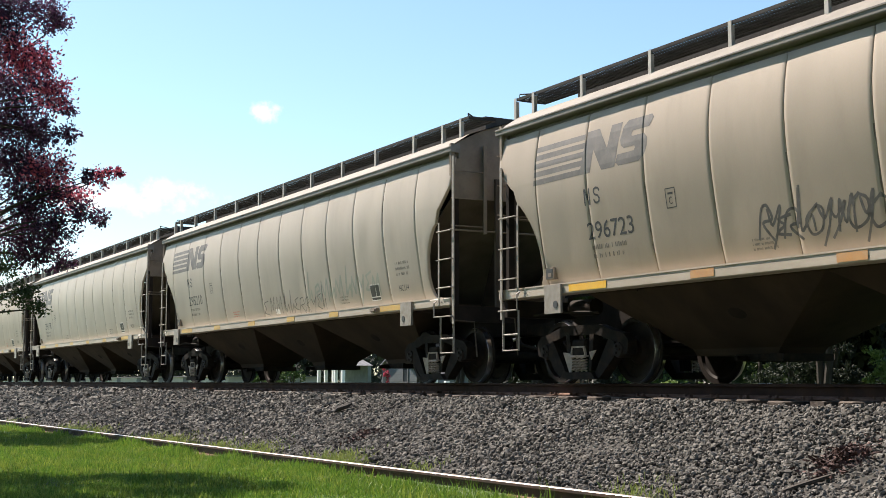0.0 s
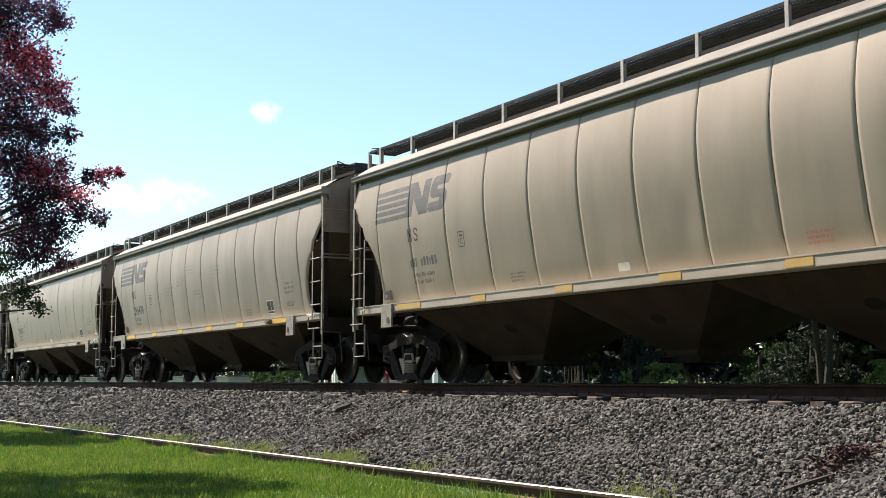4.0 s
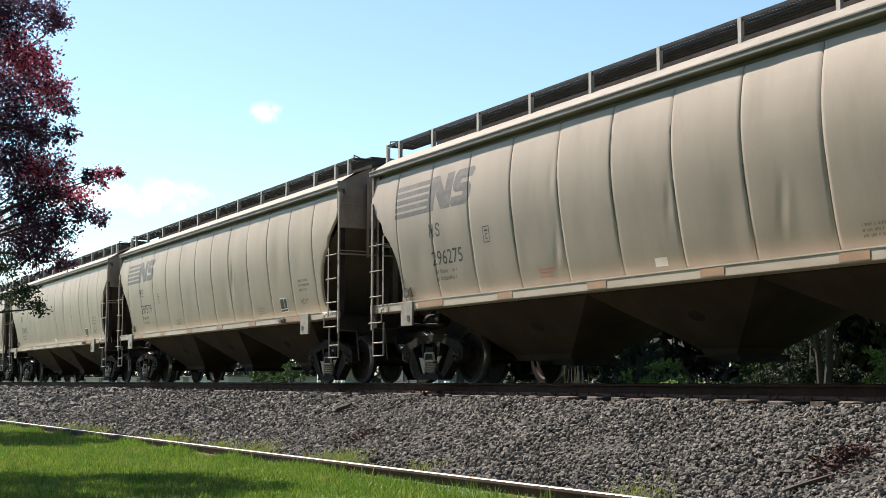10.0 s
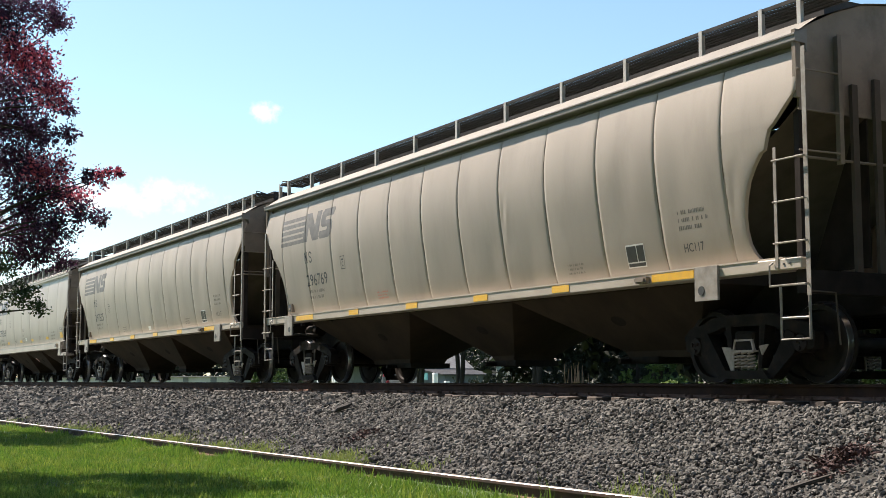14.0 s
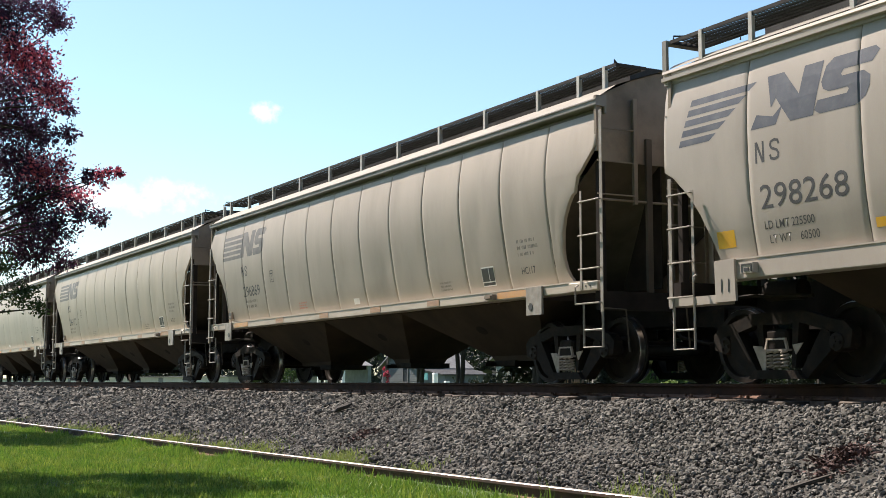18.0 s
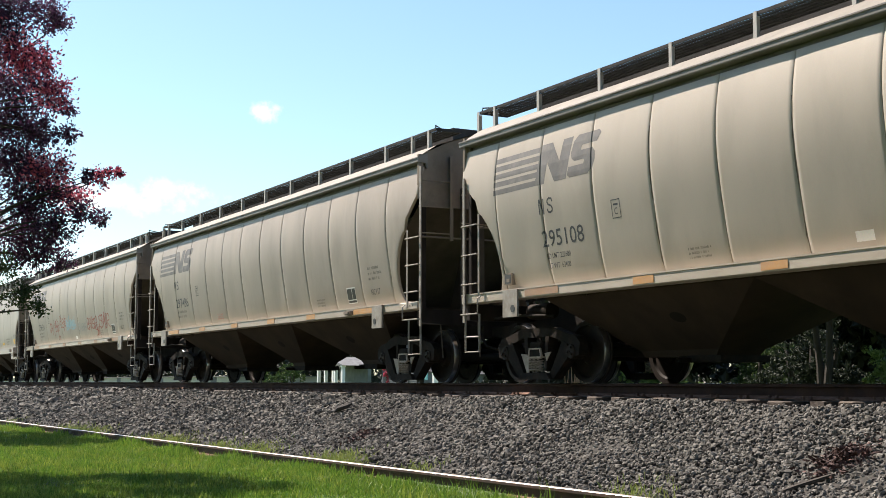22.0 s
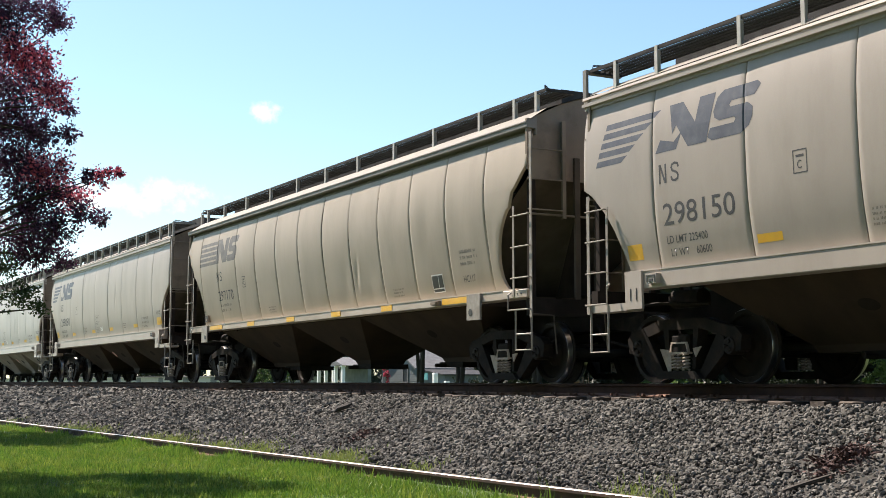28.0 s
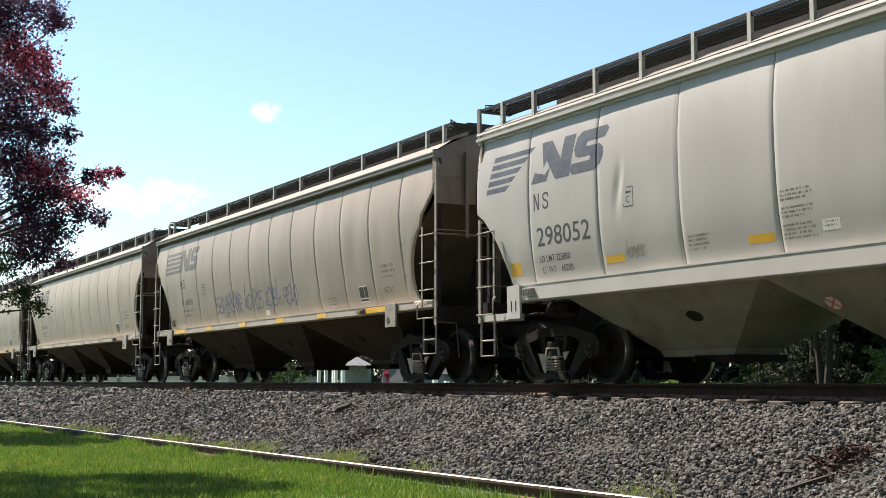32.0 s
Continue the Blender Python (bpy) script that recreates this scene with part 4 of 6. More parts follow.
def build_car(kind):
    car = new("covered_hopper_car")
    SIDE[0] = kind
    half = HALF[kind]
    coat = TAN[0] if kind == "a" else PALE[0]
    # near side, plate by plate
    for p in PLATES[kind]:
        part("side_panel", p.mesh(), coat, car, smooth=True)
    # far side in one sheet
    bm = bmesh.new()
    strip(bm, [[(-half + along(CUT[kind], z), skin(z), z), (0, skin(z), z), (half - along(LEAD[kind], z), skin(z), z)] for z in sorted({z for z, _ in PROFILE} | {z for z, _ in CUT[kind]})])
    part("far_side", bm, coat, car, smooth=True)
    # roof: low arch between the top chords
    bm = bmesh.new()
    eave = [(1.545, 3.84), (1.45, 3.90)] if kind == "a" else [(1.53, 3.895), (1.45, 3.955)]
    arc = [(-y, z) for y, z in eave] + [(-1.2, 4.06), (-0.9, 4.17), (-0.45, 4.32), (0, 4.38), (0.45, 4.32), (0.9, 4.17), (1.2, 4.06)] + eave[::-1]
    strip(bm, [[(x, y, z) for y, z in arc] for x in (-half, -half / 2, 0, half / 2, half)])
    part("roof", bm, ROOFPAINT, car, smooth=True)
    for side in (-1, 1):
        bm = bmesh.new()
        if kind == "a":
            prof = [(1.38, 3.64), (1.40, 3.64), (1.41, 3.73), (1.54, 3.735), (1.558, 3.742), (1.562, 3.752), (1.562, 3.806), (1.572, 3.812), (1.572, 3.83), (1.555, 3.838), (1.38, 3.90)]
        else:
            prof = [(1.44, 3.70), (1.52, 3.70), (1.52, 3.74), (1.57, 3.745), (1.57, 3.79), (1.535, 3.795), (1.535, 3.835), (1.56, 3.84), (1.55, 3.875), (1.44, 3.885)]
        loft(bm, [[(x, side * y, z) for y, z in prof] for x in (-half - 0.1, half + (0.02 if kind == "a" else -0.11))])
        part("top_chord", bm, CHORDPAINT if kind == "a" else coat, car)
        # side sill with a lip on top
        z0, z1 = (1.235, 1.385) if kind == "a" else (1.19, 1.43)
        xe = half + 0.02 if kind == "a" else half - 0.84
        bm = bmesh.new()
        prof = [(1.30, z0), (1.555, z0), (1.56, z0 + 0.01), (1.56, z1 - 0.022), (1.568, z1 - 0.02), (1.568, z1 - 0.002), (1.30, z1 + 0.012)]
        loft(bm, [[(x, side * y, z) for y, z in prof] for x in (-xe, xe - (0.27 if kind == "a" else 0.2))])
        part("side_sill", bm, SILLPAINT if kind == "a" else coat, car, "dusty side sill" if kind == "a" else "")
    # trough coaming, its side shade put into the dark colour, and running boards on the roof
    bm = bmesh.new()
    box(bm, -half + 0.75, half - 0.45, -0.62, 0.62, 4.20, 4.50)
    part("hatch_trough", bm, GRATING, car)
    top = 4.36
    for side in (-1, 1):
        bm = bmesh.new()
        a, b = (0.70, 1.22) if kind == "a" else (0.96, 1.50)
        top = 4.36 if kind == "a" else 4.27
        e = half + (0.02 if kind == "a" else 0.0)
        for y in (a, b - 0.02):
            box(bm, -e, e, side * y, side * (y + 0.02), top - 0.045, top)
        for x in (-e, e - 0.02):
            box(bm, x, x + 0.02, side * (a + 0.02), side * (b - 0.02), top - 0.045, top)
        x = -e + 0.05
        while x < e - 0.1:
            v = [bm.verts.new(p) for p in ((x, side * (a + 0.02), top - 0.03), (x + 0.047, side * (a + 0.02), top - 0.03), (x + 0.147, side * (b - 0.02), top - 0.03), (x + 0.1, side * (b - 0.02), top - 0.03))]
            bm.faces.new(v)
            x += 0.055
        for y in (a + 0.11, a + 0.2, a + 0.29, a + 0.38):
            box(bm, -e, e, side * y, side * (y + 0.006), top - 0.042, top - 0.012)
        part("running_board", bm, GRATING, car, "dark open steel grating walkway")
        places = (-0.05, 0.45, 1.71, 3.26, 4.81, 6.37, 7.89, 9.43, 10.99, 12.51, 14.06, 15.12, 15.74) if kind == "a" else (
            0.58, 1.45, 2.98, 4.0, 5.03, 6.02, 7.0, 8.03, 9.03, 10.0, 11.03, 12.03, 13.4, 14.2)
        bm = bmesh.new()
        base = 4.03 if kind == "a" else 3.89
        prism(bm, [(-0.03, base), (0.03, base), (0.03, top), (-0.03, top)], side * (b + 0.005), side * (b + 0.015))
        prism(bm, [(-0.004, base + 0.02), (0.004, base + 0.02), (0.004, top - 0.05), (-0.004, top - 0.05)], side * (b - 0.06), side * (b + 0.005))
        me = done(bm, "bracket", BRACKETPAINT)
        for x in places:
            piece("bracket", me, car, (x - half, 0, 0))
        for s in (-1, 1):
            if kind == "b":
                # post at the roof corner that carries the end of the walkway
                bm = bmesh.new()
                e0, e1 = sorted((s * (half + 0.02), s * (half + 0.1)))
                box(bm, e0, e1, side * 1.51, side * 1.55, 3.86, 4.27)
                box(bm, e0, e1, side * 0.95, side * 1.51, 4.22, 4.27)
                part("walkway_post", bm, CHORDPAINT, car)
    # low end rail over the roof end
    for s in (-1, 1):
        bm = bmesh.new()
        out_y = -1.2 if kind == "a" else -1.47
        tube(bm, [(s * (half - 0.03), out_y, top), (s * (half - 0.03), out_y, top + 0.05), (s * (half - 0.45), -0.75, top + 0.05), (s * (half - 0.45), -0.75, top)], 0.012, 5)
        part("roof_handhold", bm, GRATING, car)
        # end wall over the slope sheet
        bm = bmesh.new()
        zs = 3.0 if kind == "a" else 2.5
        x = s * (half - (0.05 if kind == "a" or s < 0 else 0.18))
        outline = [(y, z) for y, z in [(-1.46, zs), (-1.44, 3.72), (-1.42, 3.91), (-0.9, 4.16), (-0.45, 4.31), (0, 4.37), (0.45, 4.31), (0.9, 4.16), (1.42, 3.91), (1.44, 3.72), (1.46, zs)]]
        loft(bm, [[(x, y, z) for y, z in outline], [(x - s * 0.03, y, z) for y, z in outline]])
        part("end_wall", bm, ENDPAINT, car, "dark brownish end wall")
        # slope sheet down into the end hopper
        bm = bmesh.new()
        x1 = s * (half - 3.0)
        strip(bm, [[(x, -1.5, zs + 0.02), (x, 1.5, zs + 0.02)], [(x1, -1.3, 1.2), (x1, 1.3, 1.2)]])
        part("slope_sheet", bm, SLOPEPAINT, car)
        # corner posts and bulkhead braces, the void's shade painted on them
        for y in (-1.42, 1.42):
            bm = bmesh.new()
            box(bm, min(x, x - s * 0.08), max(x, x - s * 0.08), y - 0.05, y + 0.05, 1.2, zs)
            part("corner_post", bm, SHADEBLACK, car)
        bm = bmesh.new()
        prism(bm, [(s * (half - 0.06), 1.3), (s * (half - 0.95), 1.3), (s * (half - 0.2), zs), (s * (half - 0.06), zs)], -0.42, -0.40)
        part("brace_plate", bm, SHADEBLACK, car)
        # end ladder
        bm = bmesh.new()
        foot, head = (2.42, 3.88) if kind == "a" else (1.05, 4.16)
        loft(bm, [[(x, -0.9, z), (x + s * 0.11, -0.9, z), (x + s * 0.11, -0.96, z), (x + s * 0.1, -0.96, z), (x + s * 0.1, -0.912, z), (x, -0.912, z)] for z in (foot, head)])
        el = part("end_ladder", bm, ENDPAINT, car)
        bm = bmesh.new()
        tube(bm, [(x + s * 0.09, -1.56, 0), (x + s * 0.1, -0.93, 0)], 0.012, 5)
        me = done(bm, "rung", ENDPAINT)
        for z in (3.43, 2.98, 2.53) if kind == "a" else (3.75, 3.3, 2.85, 2.4, 1.95, 1.5):
            piece("rung", me, el, (0, 0, z))
        # corner plate under the chord, cross rail and vertical stiffeners
        bm = bmesh.new()
        box(bm, min(x, x + s * 0.055), max(x, x + s * 0.055), -1.545, -1.47, 3.12 if kind == "a" else 2.62, 3.88)
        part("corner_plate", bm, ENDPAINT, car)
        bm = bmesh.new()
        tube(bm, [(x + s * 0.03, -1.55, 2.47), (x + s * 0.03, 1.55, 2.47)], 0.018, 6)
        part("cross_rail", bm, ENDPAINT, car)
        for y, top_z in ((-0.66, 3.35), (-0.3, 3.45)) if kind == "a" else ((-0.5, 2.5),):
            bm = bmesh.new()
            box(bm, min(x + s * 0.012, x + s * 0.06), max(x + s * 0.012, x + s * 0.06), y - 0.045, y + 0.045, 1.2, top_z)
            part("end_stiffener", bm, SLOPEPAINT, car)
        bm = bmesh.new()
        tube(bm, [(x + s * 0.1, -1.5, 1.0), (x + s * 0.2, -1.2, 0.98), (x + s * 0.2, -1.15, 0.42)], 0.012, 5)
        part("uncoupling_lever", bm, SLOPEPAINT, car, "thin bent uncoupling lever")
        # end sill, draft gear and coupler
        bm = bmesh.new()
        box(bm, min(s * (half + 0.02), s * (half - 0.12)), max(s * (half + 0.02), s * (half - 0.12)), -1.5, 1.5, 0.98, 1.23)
        part("end_sill", bm, SHADEBLACK, car)
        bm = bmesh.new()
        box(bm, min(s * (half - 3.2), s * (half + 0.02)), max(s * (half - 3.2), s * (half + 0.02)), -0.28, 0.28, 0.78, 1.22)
        part("draft_sill", bm, SHADEBLACK, car)
        bm = bmesh.new()
        reach = PITCH[kind] / 2 - half
        x2 = s * (half + 0.02)
        prism(bm, [(x2, 0.80), (x2, 0.95), (s * (half + reach - 0.2), 0.96), (s * (half + reach + 0.09), 1.0), (s * (half + reach + 0.09), 0.72), (s * (half + reach - 0.2), 0.75)], -0.09 - 0.03 * s, 0.09 - 0.03 * s)
        part("coupler", bm, CASTING, car, "dark cast coupler")
        bm = bmesh.new()
        tube(bm, [(x2, -0.35, 0.85), (s * (half + 0.25), -0.36, 0.62), (s * (half + reach), -0.3, 0.52)], 0.025, 6)
        part("air_hose", bm, CASTING, car)
    # side platform, jacking pads, reflectors
    for s in (-1, 1):
        bm = bmesh.new()
        if kind == "a":
            cx = s * (half - 1.48)
            prism(bm, [(cx - 0.2, 0.97), (cx + 0.2, 0.97), (cx + 0.2, 1.37), (cx - 0.2, 1.37)], -1.605, -1.57)
            pad = part("jacking_pad", bm, LADDERPAINT, car)
            bm = bmesh.new()
            tube(bm, [(cx + 0.08 * -s, -1.612, 1.09), (cx + 0.08 * -s, -1.60, 1.09)], 0.055, 12)
            part("pad_hole", bm, BLACK, pad)
            if s > 0:
                bm = bmesh.new()
                box(bm, half - 0.62, half + 0.06, -1.60, -1.50, 1.235, 1.36)
                bmesh.ops.bevel(bm, geom=bm.edges[:], offset=0.012, segments=1, affect="EDGES")
                foot = part("ladder_foot", bm, SILLPAINT, car)
                for dx in (0.1, 0.2):
                    bm = bmesh.new()
                    tube(bm, [(half - dx, -1.606, 1.3), (half - dx, -1.60, 1.3)], 0.014, 8)
                    part("bolt_hole", bm, BLACK, foot)
                bm = bmesh.new()
                box(bm, half - 2.8, half - 2.58, -1.63, -1.56, 1.25, 1.33)
                box(bm, half - 2.78, half - 2.60, -1.66, -1.63, 1.27, 1.31)
                part("lift_bracket", bm, ENDPAINT, car)
        else:
            cx = s * (half - 1.03)
            prism(bm, [(cx - 0.17, 0.94), (cx + 0.17, 0.94), (cx + 0.15 * (1 if s < 0 else 1.25), 1.42), (cx - 0.15 * (1.25 if s < 0 else 1), 1.42)], -1.60, -1.565)
            pad = part("jacking_pad", bm, PALE[0], car)
            for dx in (-0.07, 0.05):
                bm = bmesh.new()
                box(bm, cx + dx, cx + dx + 0.015, -1.606, -1.60, 1.05, 1.2)
                part("pad_mark", bm, BLACK, pad)
            bm = bmesh.new()
            box(bm, cx - s * 0.4 - 0.1, cx - s * 0.4 + 0.1, -1.64, -1.56, 1.24, 1.36)
            lift = part("lift_bracket", bm, PALE[1], car)
            bm = bmesh.new()
            for a, b, c, d in ((-0.085, 0.085, 1.325, 1.345), (-0.085, -0.065, 1.255, 1.325), (0.065, 0.085, 1.255, 1.325), (-0.04, 0.04, 1.262, 1.30)):
                box(bm, cx - s * 0.4 + a, cx - s * 0.4 + b, -1.645, -1.64, c, d)
            part("bracket_slot", bm, BLACK, lift)
            bm = bmesh.new()
            box(bm, min(s * (half - 0.85), s * (half + 0.02)), max(s * (half - 0.85), s * (half + 0.02)), -1.58, -1.3, 0.93, 1.03)
            part("corner_platform", bm, PALE[0], car)
        # inner end void: brake gear
    if kind == "a":
        build_ladder(car, -half + 0.12, -half + 0.58, 3.22, 2.6, 1.06, (1.525, 1.98, 2.44), 0.48, -1)
        build_ladder(car, half + 0.17, half - 0.30, 3.64, 2.6, 1.06, (1.525, 1.98, 2.44), 0.48, 1)
    else:
        build_ladder(car, -half + 0.06, -half + 0.48, 2.5, 2.31, 1.03, (1.45, 1.87, 2.28), 0.41, -1)
        build_ladder(car, half + 0.16, half - 0.33, 3.78, 2.21, 1.0, (1.43, 1.9), 0.41, 1)
    # hopper bays under the sill
    bays = 3
    inner = half - 2.9
    w = 2 * inner / bays
    for k in range(bays):
        c = -inner + w * (k + 0.5) + 0.3 * (k - 1)
        bm = bmesh.new()
        lo, hi = -inner + w * k + 0.01, -inner + w * (k + 1) - 0.01
        if k == 0:
            lo = -half + 1.9
        if k == bays - 1:
            hi = half - 1.9
        rings = []
        for z, f, hy in ((1.40, 0.0, 1.26), (1.22, 0.0, 1.27), (0.45, 1.0, 0.40), (0.36, 1.05, 0.37)):
            # the outer ends of the end bays drop almost straight
            a = lo + (c - 0.36 - lo) * f * (0.55 if k == 0 else 1.0)
            b = hi + (c + 0.36 - hi) * f * (0.55 if k == bays - 1 else 1.0)
            rings.append([(a, -hy, z), (b, -hy, z), (b, hy, z), (a, hy, z)])
        loft(bm, rings)
        hop = part("hopper_bay", bm, HOPPERPAINT if kind == "a" else DIMPALE, car, "sloping hopper bay, grime and shade in its paint")
        bm = bmesh.new()
        box(bm, c - 0.42, c + 0.42, -0.42, 0.42, 0.28, 0.37)
        tube(bm, [(c - 0.2, -0.62, 0.31), (c - 0.2, 0.62, 0.31)], 0.035, 8)
        part("outlet_gate", bm, CASTING, hop)
        bm = bmesh.new()
        on_slope(bm, c + 0.12, 0.86, [(0.15 * math.cos(a), 0.10 * math.sin(a)) for a in [q * math.tau / 12 for q in range(12)]])
        part("poke_hole", bm, SHADEBLACK, hop)
        if kind == "b" and k == 1:
            ring = [(math.cos(q * math.tau / 16), math.sin(q * math.tau / 16)) for q in range(16)]
            bm = bmesh.new()
            on_slope(bm, c - 0.73, 0.9, [(0.12 * a, 0.12 * d) for a, d in ring], 0.008)
            sign = part("warning_disc", bm, WHITE, hop, "round white warning disc with a red cross")
            bm = bmesh.new()
            for q in range(16):
                (a, d), (e, f) = ring[q], ring[(q + 1) % 16]
                on_slope(bm, c - 0.73, 0.9, [(0.12 * a, 0.12 * d), (0.12 * e, 0.12 * f), (0.1 * e, 0.1 * f), (0.1 * a, 0.1 * d)], 0.011)
            for s in (-1, 1):
                on_slope(bm, c - 0.73, 0.9, [(-0.08, -0.06 * s), (-0.06, -0.08 * s), (0.08, 0.06 * s), (0.06, 0.08 * s)], 0.014)
            part("red_cross", bm, RED, sign)
    for s in (-1, 1):
        build_truck(car, s * (half - 1.40 if kind == "a" else half - 1.32))
    # brake cylinder and rods at the trailing end
    bm = bmesh.new()
    tube(bm, [(-half + 1.0, -0.9, 1.08), (-half + 1.55, -0.9, 1.08)], 0.12, 12)
    tube(bm, [(-half + 0.4, -1.2, 1.0), (-half + 1.0, -1.2, 1.02), (-half + 1.9, -1.1, 0.98)], 0.022, 6)
    part("brake_gear", bm, CASTING, car, smooth=True)
    # small box on the side
    if kind == "a":
        for s, dx in ((-1, 1.18),):
            bm = bmesh.new()
            x = s * (half - dx)
            box(bm, x - 0.1, x + 0.1, -(skin(1.55) + 0.06), -(skin(1.55) - 0.05), 1.47, 1.64)
            rb = part("route_box", bm, ENDPAINT, car)
            bm = bmesh.new()
            box(bm, x - 0.08, x + 0.08, -(skin(1.55) + 0.064), -(skin(1.55) + 0.06), 1.485, 1.62)
            part("box_opening", bm, BLACK, rb)
            bm = bmesh.new()
            box(bm, x - 0.03, x + 0.05, -(skin(1.55) + 0.068), -(skin(1.55) + 0.064), 1.51, 1.56)
            part("box_tag", bm, ENDPAINT, rb)
    return car


proto = {k: build_car(k) for k in ("a", "b")}
cars = []
used = set()
for i, k in enumerate(kind_of):
    if k in used:
        c = copy_thing(proto[k], pose(middle[i], TRACK, 0))
    else:
        c = proto[k]
        c.matrix_basis = pose(middle[i], TRACK, 0)
        used.add(k)
    cars.append(c)

# ---- paint, lettering and marks, car by car ----


def sill_patch(car, x, wide, material, z=1.255, high=0.095, y=-1.563):
    bm = bmesh.new()
    box(bm, x, x + wide, y - 0.004, y, z, z + high)
    part("reflector", bm, material, car)


def mark_shapes(parent, x, z, h, material):
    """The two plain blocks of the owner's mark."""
    bm = bmesh.new()
    w, t = h * 0.6, h * 0.12
    block(bm, 0, 0, t, h, 0, 2)
    block(bm, w - t, 0, w, h, 0, 2)
    quad(bm, [(t * 0.2, h), (t * 1.4, h), (w - t * 0.2, 0), (w - t * 1.4, 0)])
    x1 = w + h * 0.38
    curve = [(w * 0.98, h * 0.74), (w * 0.86, h * 0.9), (w * 0.5, h * 0.95), (w * 0.14, h * 0.88), (w * 0.06, h * 0.73), (w * 0.2, h * 0.58), (w * 0.75, h * 0.45),
             (w * 0.93, h * 0.3), (w * 0.86, h * 0.13), (w * 0.5, h * 0.05), (w * 0.14, h * 0.1), (w * 0.02, h * 0.27)]
    for k, (p, q) in enumerate(zip(curve, curve[1:])):
        d = (Vector(q) - Vector(p)).normalized()
        n, e = Vector((-d.y, d.x)) * t * 0.5, d * t * 0.22
        bm.faces.new([bm.verts.new((x1 + c.x, c.y, 1e-5 * k)) for c in (Vector(p) - e + n, Vector(p) - e - n, Vector(q) + e - n, Vector(q) + e + n)])
    decal("owner_mark", bm, x, z, material, parent)


def placard(parent, x, z, w, h):
    bm = bmesh.new()
    t = 0.012
    for a, b, c, d in ((0, 0, w, t), (0, h - t, w, h), (0, t, t, h - t), (w - t, t, w, h - t)):
        block(bm, a, b, c, d)
    block(bm, 0.045, h * 0.68, w - 0.045, h * 0.78)
    p = decal("placard", bm, x, z, INK, parent)
    lettering("placard_letter", "C", 0.13, x + w * 0.27, z + h * 0.2, INK, p)


def test_panel(car, x, z, w, h):
    """Black two-field inspection panel with a pale border."""
    bm = bmesh.new()
    block(bm, 0, 0, w, h, 0, 3)
    p = decal("inspection_panel", bm, x, z, WHITE, car, "black inspection panel with white border", off=0.0014)
    bm = bmesh.new()
    for a, b in ((0.03, 0.56), (0.6, 0.97)):
        block(bm, a * w, h * 0.25, b * w, h * 0.93, 0, 2)
    block(bm, 0.04 * w, h * 0.05, 0.96 * w, h * 0.19)
    decal("field", bm, x, z, BLACK, p, off=0.0026)


def seam_stain(car, x, low, high, seed):
    """Rust and dirt that has run along a seam."""
    rng = random.Random(seed)
    bm = bmesh.new()
    z, a, b = 0.0, -0.004, 0.006
    while z < high - low:
        n = z + 0.09
        c, d = -rng.uniform(0.002, 0.017), rng.uniform(0.003, 0.022)
        quad(bm, [(a, z), (b, z), (d, n), (c, n)])
        z, a, b = n, c, d
    decal("seam_stain", bm, x, low, STAIN, car, off=0.0008)


def letter_tan(i, car, number, code, patch, first, limits=None):
    e = -HALF["a"]
    emblem("a", car)
    mark_shapes(car, e + 2.19, 2.40, 0.225, INK)
    if number:
        lettering("car_number", number, 0.33, e + 2.17, 1.94, INK, car, squeeze=1.06)
    else:
        stencil(car, e + 2.17, 1.97, [0.95], FADED, 0.15, i, "car_number")
    if limits:
        lettering("load_limit", "LD LMT " + limits[0], 0.105, e + 2.24, 1.77, INK, car)
        lettering("light_weight", "LT WT  " + limits[1], 0.105, e + 2.26, 1.63, INK, car)
    else:
        stencil(car, e + 2.24, 1.80, [0.75, 0.68], STENCIL, 0.062, i + 40)
    placard(car, e + 3.9, 2.16, 0.19, 0.25)
    test_panel(car, -e - (3.24 if i < 14 else 3.14), 1.49, 0.38, 0.30)
    lettering("class_code", code, 0.15, -e - 2.09, 1.60, INK, car)
    stencil(car, -e - 2.12, 2.06, [0.5, 0.55, 0.45], STENCIL, 0.05, i + 70)
    stencil(car, -e - 4.6, 1.62, [0.4, 0.35, 0.38], RED if i % 3 == 0 else STENCIL, 0.03, i + 90)
    stencil(car, e + 5.3, 1.62, [0.42, 0.36, 0.4], RED if i % 3 == 1 else STENCIL, 0.028, i + 130)
    if i % 2:
        bm = bmesh.new()
        block(bm, 0, 0, 0.25, 0.11)
        decal("white_tag", bm, e + 7.95, 1.47, WHITE, car)
    r = random.Random(i * 13 + 5)
    for k in r.sample(range(1, 12), 8):
        z = r.uniform(1.42, 1.7)
        seam_stain(car, e + 1.02 + 1.25 * k, z, r.uniform(max(2.3, z + 0.6), 3.6), i * 50 + k)
    sill_patch(car, e + 1.83, 0.86, first)
    for x, w in ((4.39, 0.42), (6.72, 0.42), (9.02, 0.42), (11.2, 0.42)):
        sill_patch(car, e + x, w, patch)
    sill_patch(car, -e - 2.54, 0.8, first if i % 2 else patch)


